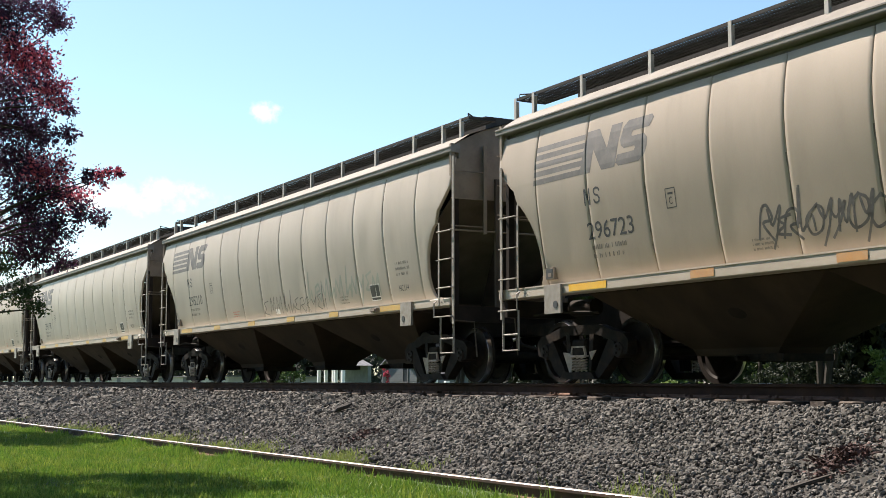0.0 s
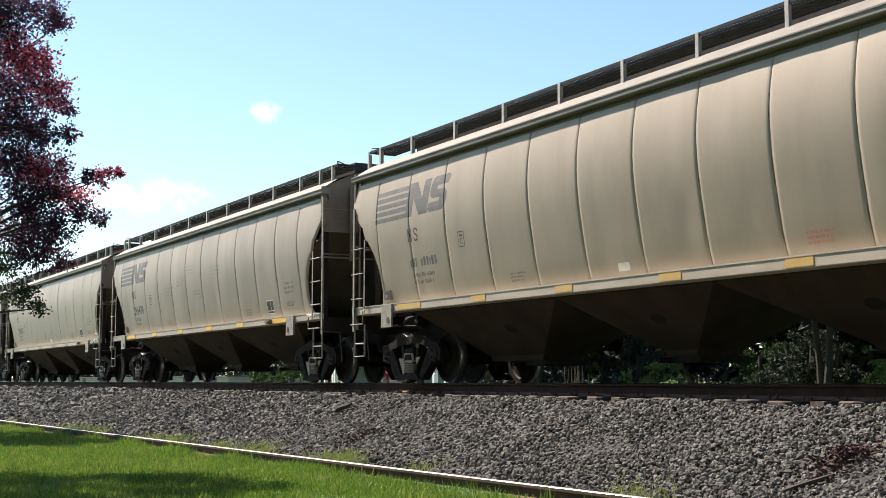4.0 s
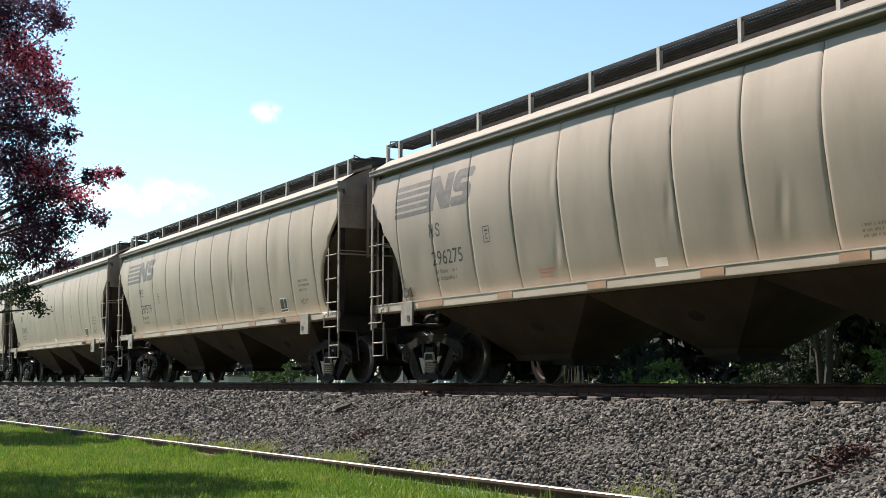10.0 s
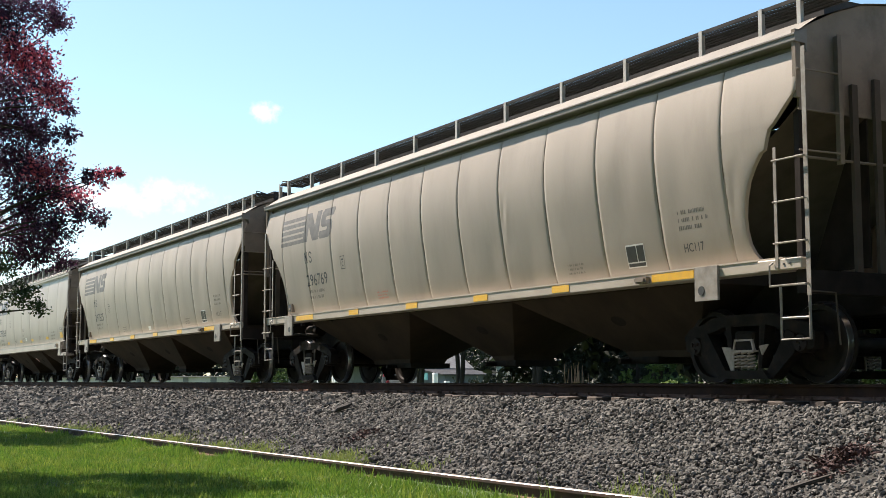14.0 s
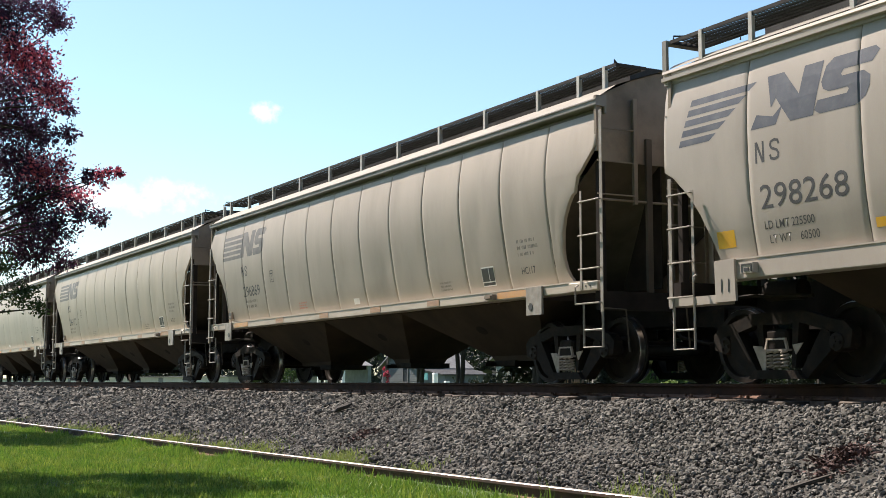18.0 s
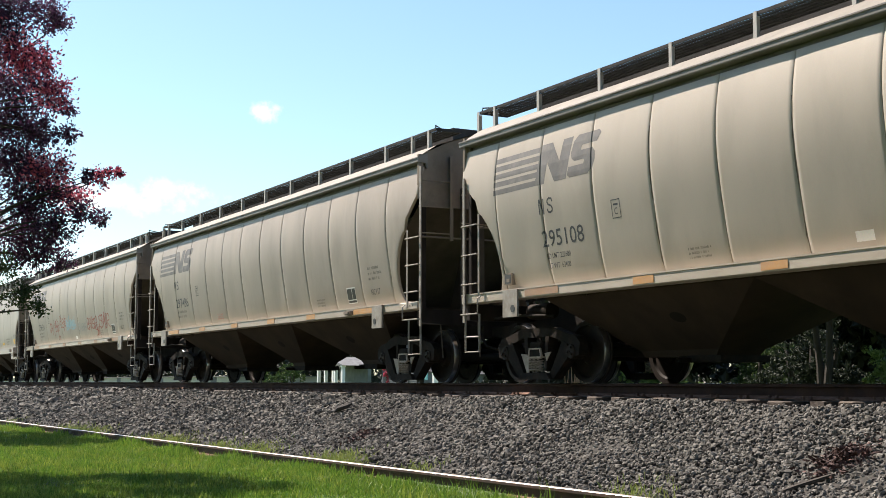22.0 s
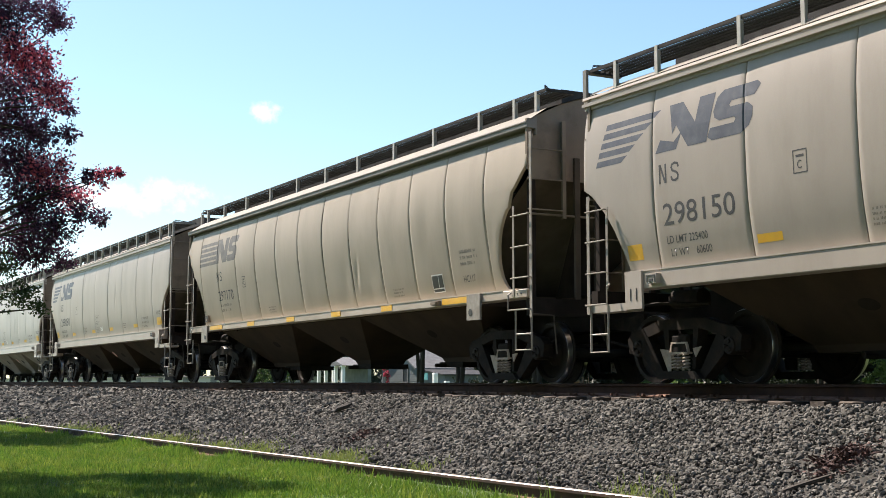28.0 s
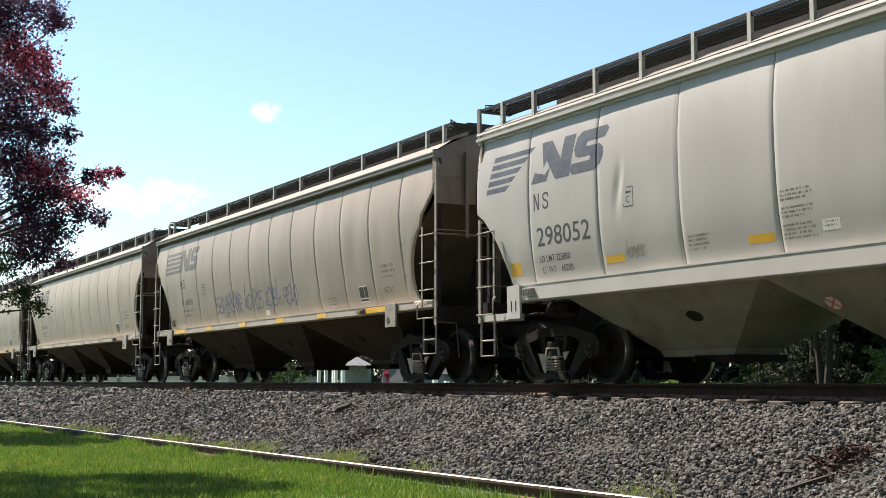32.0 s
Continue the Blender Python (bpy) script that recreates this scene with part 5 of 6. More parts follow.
def letter_pale(i, car, number, limits):
    e = -HALF["b"]
    emblem("b", car)
    mark_shapes(car, e + 1.54, 2.47, 0.24, INK)
    if number:
        lettering("car_number", number, 0.385, e + 1.57, 1.95, INK, car, squeeze=1.15)
    else:
        stencil(car, e + 1.52, 1.98, [1.25], INK, 0.14, i, "car_number")
    if limits:
        lettering("load_limit", "LD LMT " + limits[0], 0.135, e + 1.6, 1.72, INK, car)
        lettering("light_weight", "LT WT    " + limits[1], 0.135, e + 1.65, 1.56, INK, car)
    else:
        stencil(car, e + 1.6, 1.74, [0.8, 0.72], STENCIL, 0.065, i + 40)
    placard(car, e + (3.66 if i == 22 else 3.84), 2.27, 0.21, 0.26)
    for x, z, w, h in ((0.8, 1.57, 0.3, 0.2), (3.18, 1.58, 0.4, 0.1), (5.9, 1.58, 0.42, 0.1), (8.13, 1.58, 0.42, 0.1), (10.87, 1.58, 0.42, 0.1), (13.25, 1.57, 0.42, 0.2)):
        bm = bmesh.new()
        block(bm, 0, 0, w, h, 0, 2)
        decal("reflector", bm, e + x, z, YELLOW, car)
    lettering("class_code", "HC122", 0.15, e + 13.28, 1.85, INK, car)
    bm = bmesh.new()
    block(bm, 0, 0, 0.25, 0.12)
    tag = decal("white_tag", bm, e + 7.05, 1.62, WHITE, car)
    stencil(tag, e + 7.08, 1.7, [0.19, 0.17], INK, 0.022, i + 60, "tag_print")
    stencil(car, e + 6.47, 2.1, [0.46, 0.5, 0.4, 0, 0.5, 0.46, 0.34, 0, 0.44, 0.48, 0.42, 0.5], STENCIL, 0.025, i + 70)
    stencil(car, e + 11.8, 1.78, [0.7, 0.66, 0.5], STENCIL, 0.06, i + 75)
    stencil(car, e + 4.87, 1.76, [0.4, 0.34, 0.36, 0.3], STENCIL, 0.028, i + 80)
    stencil(car, e + 9.7, 1.72, [0.4, 0.36, 0.3], STENCIL, 0.03, i + 85)


NUMBERS = {0: "296723", 1: "295210", 2: "295178", 4: "296476", 5: "296879", 6: "297396", 7: "296275", 8: "297579", 9: "296082", 10: "296769", 11: "297525", 12: "298268",
           13: "296869", 14: "296172", 15: "295108", 16: "297486", 17: "296321", 18: "298146", 19: "298150", 20: "297170", 21: "298088", 22: "298052"}
LIMITS = {15: ("222600", "63400"), 8: ("222300", "63700"), 12: ("225500", "60500"), 21: ("225100", "60800"), 6: ("222300", "63700"), 4: ("222300", "63700"), 19: ("225400", "60600"), 22: ("225800", "60200")}
YELLOW_CARS = (4, 10, 11, 20, 23, 25)
FADED_YELLOW_CARS = (1, 2, 3)
ORANGE_CARS = (0, 6, 15, 16)


# creases knocked into the side: car, metres from the trailing end, height, depth
CREASES = [(8, 9.98, 2.45, 0.022), (7, 8.41, 2.3, 0.012), (7, 5.88, 2.95, 0.01), (7, 5.84, 1.9, 0.01), (7, 10.3, 1.95, 0.007), (9, 10.0, 2.6, 0.014), (9, 9.8, 1.8, 0.014),
           (10, 9.84, 2.44, 0.018), (5, 10.1, 2.75, 0.007), (5, 9.8, 1.75, 0.01), (14, 9.8, 1.85, 0.012), (14, 11.0, 2.7, 0.012), (20, 9.99, 2.0, 0.014), (20, 8.55, 2.7, 0.012),
           (21, 9.0, 2.6, 0.02), (21, 5.05, 3.3, 0.014), (22, 9.12, 2.4, 0.022), (22, 9.14, 3.1, 0.014), (22, 3.55, 2.55, 0.02), (12, 5.1, 3.1, 0.014), (12, 9.23, 2.8, 0.014)]


def crease_panels():
    """Side panels that are dented get a finer mesh of their own."""
    for i in sorted({c[0] for c in CREASES}):
        kind = kind_of[i]
        panels = [o for o in cars[i].children if o.name.startswith("side_panel")]
        for plate, ob in zip(PLATES[kind], panels):
            marks = [(x - HALF[kind], z, deep) for c, x, z, deep in CREASES if c == i and plate.x0 < x - HALF[kind] < plate.x1]
            if not marks or plate.first or plate.last:
                continue
            low, high = plate.levels[0], plate.levels[-1]
            rows = []
            for z in [low + (high - low) * n / 30 for n in range(31)]:
                a, b = plate.ends(z)
                row = [(a + 0.002, -(along(SHAPES[kind], z) - 0.05), z)]
                for n in range(37):
                    k = n / 36
                    x = a + (b - a) * k
                    out = plate.out(x, z)
                    for cx, cz, deep in marks:
                        fall = math.exp(-((z - cz) / 0.3) ** 2) * (1 - (2 * k - 1) ** 4)
                        bend = x - cx - 0.05 * math.sin((z - cz) * 5)
                        out += deep * fall * (0.35 * math.exp(-((bend - 0.11) / 0.06) ** 2) - math.exp(-(bend / 0.07) ** 2))
                    row.append((x, -out, z))
                row.append((b - 0.002, -(along(SHAPES[kind], z) - 0.05), z))
                rows.append(row)
            bm = bmesh.new()
            strip(bm, rows)
            link, coat = ob.material_slots[0].link, ob.material_slots[0].material
            ob.data = done(bm, "side_panel", ob.data.materials[0], True)
            ob.material_slots[0].link = link
            ob.material_slots[0].material = coat


def finish_cars():
    tones = {"a": [TAN[0], TAN[1], TAN[2], TAN[0], TAN[1], TAN[1]], "b": [PALE[0], PALE[1]]}
    for i, car in enumerate(cars):
        k = kind_of[i]
        SIDE[0] = k
        if k == "a":
            coat = TAN[3] if i in (1, 2, 15) else tones["a"][i % 6]
        else:
            coat = PALE[0] if i == 22 else PALE[1]
        base = TAN[0] if k == "a" else PALE[0]
        for o in car.children_recursive:
            if o.type == "MESH" and o.data.materials and o.data.materials[0] == base and coat != base:
                o.material_slots[0].link = "OBJECT"
                o.material_slots[0].material = coat
        # the other pale cars take the darker, shade-tinted bay paint
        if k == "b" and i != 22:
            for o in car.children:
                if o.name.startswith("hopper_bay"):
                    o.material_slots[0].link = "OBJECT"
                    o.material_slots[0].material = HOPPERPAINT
        number = NUMBERS.get(i)
        if k == "a":
            patch = YELLOW if i in YELLOW_CARS else OLDYELLOW if i in FADED_YELLOW_CARS else ORANGE if i in ORANGE_CARS else DULL
            first = YELLOW if i in YELLOW_CARS + (0,) else OLDYELLOW if i in FADED_YELLOW_CARS else ORANGE if i in (6, 13, 16) else DULL
            letter_tan(i, car, number, "HC114" if (number or "").startswith("295") else "HC117", patch, first, LIMITS.get(i))
            sprayed = {0: ", black graffiti", 1: ", black and mint graffiti", 6: ", black graffiti", 17: ", red and blue graffiti", 23: ", violet graffiti", 24: ", grey graffiti"}.get(i, ", grimy sill")
            tone = "pale tan" if i in (1, 2) else ("dusty tan", "greyish tan", "warm tan", "dusty tan", "greyish tan", "greyish tan")[i % 6]
            tagged(car, "%s round-sided covered hopper car%s, on rails" % (tone, sprayed), "hopper car", "train of covered hopper cars")
        else:
            letter_pale(i, car, number, LIMITS.get(i))
            tagged(car, "%s covered hopper car with yellow reflectors, rolling on rails" % ("light grey-white" if coat == PALE[0] else "grey-beige"), "hopper car", "train of covered hopper cars")
    a, b = -HALF["a"], -HALF["b"]
    graffiti(cars[0], a + 5.43, 1.62, 3.1, 0.31, SPRAY["black"], 1, 0.034)
    graffiti(cars[1], a + 7.26, 1.46, 3.4, 0.31, SPRAY["black"], 2, 0.018, True)
    graffiti(cars[1], a + 9.8, 1.62, 3.4, 0.36, SPRAY["mint"], 3, 0.045, True)
    graffiti(cars[1], a + 3.0, 1.275, 0.6, 0.085, SPRAY["grey"], 15, 0.02)
    graffiti(cars[6], a + 3.15, 1.47, 1.0, 0.16, SPRAY["black"], 4, 0.024)
    graffiti(cars[6], a + 4.3, 1.5, 1.0, 0.18, SPRAY["black"], 5, 0.026)
    graffiti(cars[6], a + 5.31, 1.53, 0.9, 0.16, SPRAY["grey"], 6, 0.032)
    graffiti(cars[17], a + 4.07, 1.82, 1.5, 0.34, SPRAY["red"], 7, 0.03)
    graffiti(cars[17], a + 5.3, 1.52, 0.5, 0.3, SPRAY["red"], 22, 0.028)
    graffiti(cars[17], a + 5.7, 1.92, 0.95, 0.34, SPRAY["red"], 17, 0.034)
    graffiti(cars[17], a + 6.77, 1.83, 1.4, 0.27, SPRAY["blue"], 8, 0.055)
    graffiti(cars[17], a + 8.47, 1.72, 1.2, 0.25, SPRAY["grey"], 19, 0.028)
    graffiti(cars[17], a + 9.77, 1.75, 1.5, 0.36, SPRAY["red"], 9, 0.034)
    graffiti(cars[17], a + 10.8, 1.5, 0.6, 0.32, SPRAY["red"], 20, 0.03)
    graffiti(cars[17], a + 11.3, 1.72, 1.3, 0.42, SPRAY["red"], 18, 0.034)
    graffiti(cars[16], a + 0.45, 3.0, 0.7, 0.26, SPRAY["grey"], 10, 0.022, True)
    graffiti(cars[22], b + 3.6, 1.62, 0.5, 0.13, SPRAY["grey"], 11, 0.016)
    graffiti(cars[23], a + 4.72, 1.64, 5.1, 0.36, SPRAY["violet"], 12, 0.036)
    graffiti(cars[23], a + 7.2, 1.95, 1.6, 0.2, SPRAY["grey"], 21, 0.02, True)
    graffiti(cars[24], a + 4.2, 1.6, 1.6, 0.55, SPRAY["grey"], 13, 0.026, True)
    sill_patch(cars[17], HALF["a"] - 0.58, 0.07, RED, 1.27, 0.06, -1.601)
    sill_patch(cars[17], HALF["a"] - 0.48, 0.07, WHITE, 1.27, 0.06, -1.601)
    # primer patches and scrapes
    rng = random.Random(31)
    for i, spots in ((4, ((6.6, 2.5), (7.3, 2.75), (7.9, 2.1), (5.4, 2.3), (9.2, 2.6))),):
        for x, z in spots:
            bm = bmesh.new()
            for k in range(3):
                w = rng.uniform(0.3, 0.8)
                block(bm, rng.uniform(-0.2, 0.2), k * 0.09, w, k * 0.09 + rng.uniform(0.015, 0.05))
            SIDE[0] = "a"
            decal("scrape", bm, a + x, z, SPRAY["grey"], cars[i])["kind"] = "stuff"


finish_cars()
crease_panels()

# ---- trees and bushes ----


def leaf_cloud(points, ways, size, rng):
    """Small pointed leaves, two triangles each, about the given points."""
    n = len(points)
    a = ways + rng.normal(0, 0.7, (n, 3))
    a /= np.linalg.norm(a, axis=1, keepdims=True) + 1e-9
    b = np.cross(a, rng.normal(size=(n, 3)))
    b /= np.linalg.norm(b, axis=1, keepdims=True) + 1e-9
    s = size * rng.uniform(0.6, 1.4, n)[:, None]
    fold = np.cross(a, b) * s * 0.15
    p = np.stack([points, points + a * s * 0.5 + b * s * 0.3 + fold, points + a * s, points + a * s * 0.5 - b * s * 0.3 + fold], 1)
    f = np.array([(0, 1, 2), (0, 2, 3)])
    return p.reshape(-1, 3), (f[None] + 4 * np.arange(n)[:, None, None]).reshape(-1, 3)


def lobe_points(c, r, n, rng, flat=0.8):
    """Leaves gather along twigs that spread from the middle of a lobe."""
    twigs = max(5, n // 22)
    d = rng.normal(size=(twigs, 3))
    d /= np.linalg.norm(d, axis=1, keepdims=True)
    reach = rng.uniform(0.45, 1.12, twigs) * r
    k = rng.integers(0, twigs, n)
    t = np.sqrt(rng.uniform(0.03, 1.0, n))
    pts = np.array(c) + d[k] * (reach[k] * t)[:, None] * np.array([1, 1, flat]) + rng.normal(0, 0.08 * r + 0.012, (n, 3))
    return pts, d[k]


def build_tree(name, foot, lobes, label, leaf, size, density, stems, bloom=(), seed=1, bark=BARK):
    """stems: first points of the trunks; every lobe hangs on a limb from the nearest stem."""
    rng = np.random.default_rng(seed)
    tree = new(name)
    tree.location = foot
    foot = Vector(foot)
    tops = []
    for s in stems:
        bm = bmesh.new()
        q = [Vector((0, 0, 0)), Vector(s) * 0.35 + Vector((0.05, 0.03, 0)), Vector(s) * 0.7, Vector(s)]
        tube(bm, q, 0.1, 9, [0.12, 0.085, 0.07, 0.05])
        part("trunk", bm, bark, tree, smooth=True)
        tops.append(q)
    P, F = [], []
    B, BF = [], []
    bm = bmesh.new()
    count = bcount = 0
    for i, (x, y, z, r) in enumerate(lobes):
        c = Vector((x, y, z)) - foot
        start = min((q for line in tops for q in line[1:]), key=lambda q: (q - c).length + max(0, q.z - c.z + 0.2))
        mid = start.lerp(c, 0.55) + Vector((rng.normal(0, 0.08), rng.normal(0, 0.08), 0.12))
        tube(bm, [start, mid, c], 0.03, 6, [0.03, 0.016, 0.006])
        n = int(density * (r / 0.3) ** 2.2) + 90
        pts, way = lobe_points(c, r, n, rng)
        v, f = leaf_cloud(pts, way, size, rng)
        if i in bloom:
            half = (len(pts) * 2 // 3) * 4
            B.append(v[:half])
            BF.append(f[f.max(axis=1) < half] + bcount)
            bcount += half
            v, f = v[half:], f[f.min(axis=1) >= half] - half
        P.append(v)
        F.append(f + count)
        count += len(v)
        for _ in range(4):
            e = Vector(rng.normal(0, 1, 3)).normalized() * r * 0.9
            tube(bm, [c * 1.0, c + e * 0.5, c + e], 0.01, 4, [0.007, 0.005, 0.003])
    part("limb", bm, bark, tree)["kind"] = "stuff"
    ob = new("crown", raw("crown", np.concatenate(P), np.concatenate(F), leaf))
    ob.parent = tree
    ob["kind"] = "stuff"
    if B:
        ob = new("blossom", raw("blossom", np.concatenate(B), np.concatenate(BF), BLOSSOM))
        ob.parent = tree
        ob["kind"] = "stuff"
        ob["label"] = "crimson blossom clusters"
    return tagged(tree, label, "tree")


def myrtle_lobes():
    """The crown's lobes on the side towards the track, then a loose round of others behind."""
    near = MYRTLE
    rng = random.Random(8)
    rest = [(-17.0, 2.2, 3.9, 0.5), (-17.3, 1.95, 4.5, 0.5), (-16.8, 1.6, 4.0, 0.5), (-17.6, 1.4, 4.4, 0.55), (-16.6, 2.35, 3.7, 0.38), (-17.2, 1.0, 4.1, 0.5)]
    for _ in range(40):
        u = rng.uniform(0.2, 3.2)
        h = rng.uniform(0.9, 6.8)
        x, y = -18.8 - 0.48 * u + rng.uniform(-0.8, 0.8), 3.0 - 0.876 * u + rng.uniform(-0.5, 0.1)
        rest.append((x, y, h, rng.uniform(0.4, 0.65)))
    return near + rest


def bush(name, c, wide, high, label, leaf, size, n, seed, trunks=0, reeds=0):
    rng = np.random.default_rng(seed)
    thing = new(name)
    base = Vector((c[0], c[1], -1.2))
    thing.location = base
    P, F, count = [], [], 0
    for k in range(n):
        a, q = rng.uniform(0, math.tau), math.sqrt(rng.uniform(0, 1))
        x, y = q * wide * math.cos(a), q * wide * 0.7 * math.sin(a)
        top = high * (1.0 - 0.45 * q * q) * rng.uniform(0.8, 1.08)
        z = top * (rng.uniform(0.55, 1.0) if trunks else rng.uniform(0.1, 1.0))
        r = rng.uniform(0.22, 0.42) * min(1.0, wide)
        pts, way = lobe_points((x, y, z), r, 150, rng)
        v, f = leaf_cloud(pts, way, size, rng)
        P.append(v)
        F.append(f + count)
        count += len(v)
    ob = new("foliage", raw("foliage", np.concatenate(P), np.concatenate(F), leaf))
    ob.parent = thing
    ob["kind"] = "stuff"
    for k in range(max(trunks, 2)):
        bm = bmesh.new()
        x = (k - (trunks - 1) / 2) * wide * 0.4 if trunks else rng.uniform(-0.3, 0.3)
        tube(bm, [(x * 0.8, 0, -0.05), (x, 0.05, high * 0.4), (x * 1.3, 0.1, high * 0.75)], 0.07, 7, [0.11, 0.085, 0.05])
        part("trunk", bm, BARK, thing, smooth=True)
    return tagged(thing, label, "tree" if trunks else "bush")


MYRTLE = [(-18.1, 3.09, 5.18, 0.59), (-18.3, 3.63, 5.26, 0.36), (-18.6, 3.86, 5.21, 0.21), (-18.1, 3.19, 4.63, 0.51), (-18.4, 3.59, 4.58, 0.26), (-19.0, 3.36, 4.35, 0.62), (-18.0, 3.6, 4.04, 0.4), (-18.3, 3.9, 3.97, 0.21), (-19.1, 3.32, 3.77, 0.62), (-18.1, 3.56, 3.49, 0.36), (-18.3, 3.96, 3.53, 0.21), (-19.1, 3.42, 3.2, 0.62), (-18.1, 3.69, 2.98, 0.4), (-18.6, 3.58, 2.64, 0.61), (-18.8, 4.13, 2.7, 0.41), (-17.8, 4.11, 2.89, 0.14), (-18.1, 4.41, 2.95, 0.21), (-18.4, 4.68, 3.05, 0.13), (-17.9, 4.13, 2.39, 0.24), (-18.2, 4.47, 2.38, 0.16), (-19.1, 3.54, 2.21, 0.54), (-18.1, 3.77, 2.12, 0.38), (-18.7, 3.62, 1.84, 0.4), (-18.9, 4.07, 1.8, 0.23)]
build_tree("crape_myrtle", (-19.7, 1.7, -1.22), myrtle_lobes(), "purple-leaved crape myrtle in crimson bloom on the lawn", PURPLE, 0.048, 600,
           [(-0.5, -0.3, 3.0), (0.6, 0.5, 2.9), (0.2, 0.1, 4.2), (0.5, 0.3, 4.8)], bloom=(3, 4, 6, 12, 14, 16, 17), seed=5)
build_tree("young_tree", (-19.3, 2.1, -1.22), [(-18.5, 3.35, 1.25, 0.34), (-18.5, 3.65, 1.05, 0.17), (-18.6, 3.2, 1.6, 0.3)], "green-leaved young tree growing under the crape myrtle", GREENLEAF, 0.045, 520,
           [(0.4, 0.7, 1.9)], seed=15)
FAR_LOBES = [(-31.3 + 2.2 * math.cos(k * 2.4) * (0.3 + 0.14 * (k % 5)), 3.3 + 0.9 * math.sin(k * 2.4) * (0.3 + 0.14 * (k % 5)), 1.6 + 0.12 * k, 0.62) for k in range(24)]
build_tree("crape_myrtle", (-31.3, 3.3, -1.22), FAR_LOBES, "purple-leaved crape myrtle further along the lawn", PURPLE, 0.07, 220,
           [(0.3, 0.1, 2.6), (-0.3, -0.1, 2.8)], seed=9)
# a tall tree further along the lawn, whose crown shades the grass
TALL = [(-38.6 + 1.5 * (k % 5) + 0.35 * math.sin(k * 2.1), 1.88 + 0.62 * (k // 5) + 0.3 * math.cos(k * 1.7) + 0.12 * (k % 5), 9.0 + 0.7 * math.sin(k * 1.3), 0.95) for k in range(15)]
build_tree("shade_tree", (-36.7, 1.78, -1.22), TALL, "tall green shade tree on the lawn beside the line", GREENLEAF, 0.16, 60,
           [(0.3, 0.4, 7.6), (-0.5, 0.7, 7.2)], seed=14)

# ---- beyond the track ----


def build_beyond():
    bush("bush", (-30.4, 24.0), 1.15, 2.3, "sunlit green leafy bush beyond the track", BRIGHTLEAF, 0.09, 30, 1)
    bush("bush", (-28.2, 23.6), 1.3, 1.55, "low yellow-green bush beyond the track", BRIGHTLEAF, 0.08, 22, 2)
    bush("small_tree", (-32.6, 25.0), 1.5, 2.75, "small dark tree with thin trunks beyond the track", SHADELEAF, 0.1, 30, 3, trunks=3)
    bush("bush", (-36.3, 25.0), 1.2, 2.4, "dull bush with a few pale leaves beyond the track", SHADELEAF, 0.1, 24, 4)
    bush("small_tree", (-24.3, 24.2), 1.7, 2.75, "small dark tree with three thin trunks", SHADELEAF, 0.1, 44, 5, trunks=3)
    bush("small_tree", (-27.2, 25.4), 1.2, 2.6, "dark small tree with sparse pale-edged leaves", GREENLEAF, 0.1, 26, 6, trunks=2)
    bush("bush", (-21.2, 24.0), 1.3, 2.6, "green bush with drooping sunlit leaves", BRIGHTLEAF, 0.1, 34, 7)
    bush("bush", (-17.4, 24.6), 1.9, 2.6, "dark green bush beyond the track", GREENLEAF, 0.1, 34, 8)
    # taller trees, crowns unseen and most trunks added, to shade the undergrowth
    for k, (x, y) in enumerate(((-22.1, 22.4), (-36.0, 23.4), (-40.5, 23.0), (-45.5, 24.0), (-17.5, 22.2))):
        g = random.Random(50 + k)
        lobes = [(x + g.uniform(-3.2, 3.2), y + g.uniform(-2.6, 1.6), g.uniform(3.0, 6.6), g.uniform(0.7, 1.1)) for _ in range(26)]
        build_tree("shade_tree", (x, y, -1.25), lobes, "slim-trunked tree beyond the track, unseen crown added for shade", GREENLEAF, 0.22, 75,
                   [(-0.35, 0.0, 4.6), (0.4, 0.1, 4.9), (0.05, 0.2, 5.3)][:2 + k % 2], seed=60 + k)
    # dry stalks in a clump
    reeds = new("dry_reeds")
    reeds.location = (-33.6, 23.4, -1.2)
    rng = random.Random(5)
    for k in range(16):
        bm = bmesh.new()
        x, y, h = rng.uniform(-0.42, 0.42), rng.uniform(-0.2, 0.2), rng.uniform(1.35, 1.85)
        tube(bm, [(x, y, 0), (x + rng.uniform(-.06, .06), y, h * .6), (x + rng.uniform(-.16, .16), y, h)], 0.02, 5, [0.024, 0.02, 0.008])
        part("stalk", bm, REED, reeds)
    tagged(reeds, "clump of dry reddish stalks beyond the track", "reeds")
    # dense dark woods that stand behind it all; only the first row is known
    g = np.random.default_rng(21)
    for x0, x1, y0, high, n, name, label in ((-50, 6, 31, 8.5, 8000, "woods", "dense dark green trees and undergrowth"),
                                            # two far rows, added as a dark backdrop under the cars
                                            (-150, -66, 66, 7.0, 2600, "woods", "dark green trees added behind the houses to hide the sky"),
                                            (-560, -140, 104, 11.0, 4200, "woods", "distant dark trees added along the line to hide the sky"),
                                            # row out of view behind the lawn, added to block low sky light
                                            (-27, 45, -9, 25.0, 12000, "woods", "unseen dark trees added behind the lawn against sky light")):
        x = g.uniform(x0, x1, n)
        y = y0 + np.sign(y0) * g.uniform(0, 5, n) + 0.6 * np.sin(x * 0.9)
        z = -1.2 + high * g.uniform(0, 1, n) ** 0.9 * (0.8 + 0.2 * np.sin(x * 0.5 + 1))
        P, F, count = [], [], 0
        for k in range(n // 13):
            pts, way = lobe_points((x[k], y[k], z[k]), 1.5 if y0 < 100 else 3.4, 95, g)
            v, f = leaf_cloud(pts, way, 0.5 if y0 < 100 else 1.3, g)
            P.append(v)
            F.append(f + count)
            count += len(v)
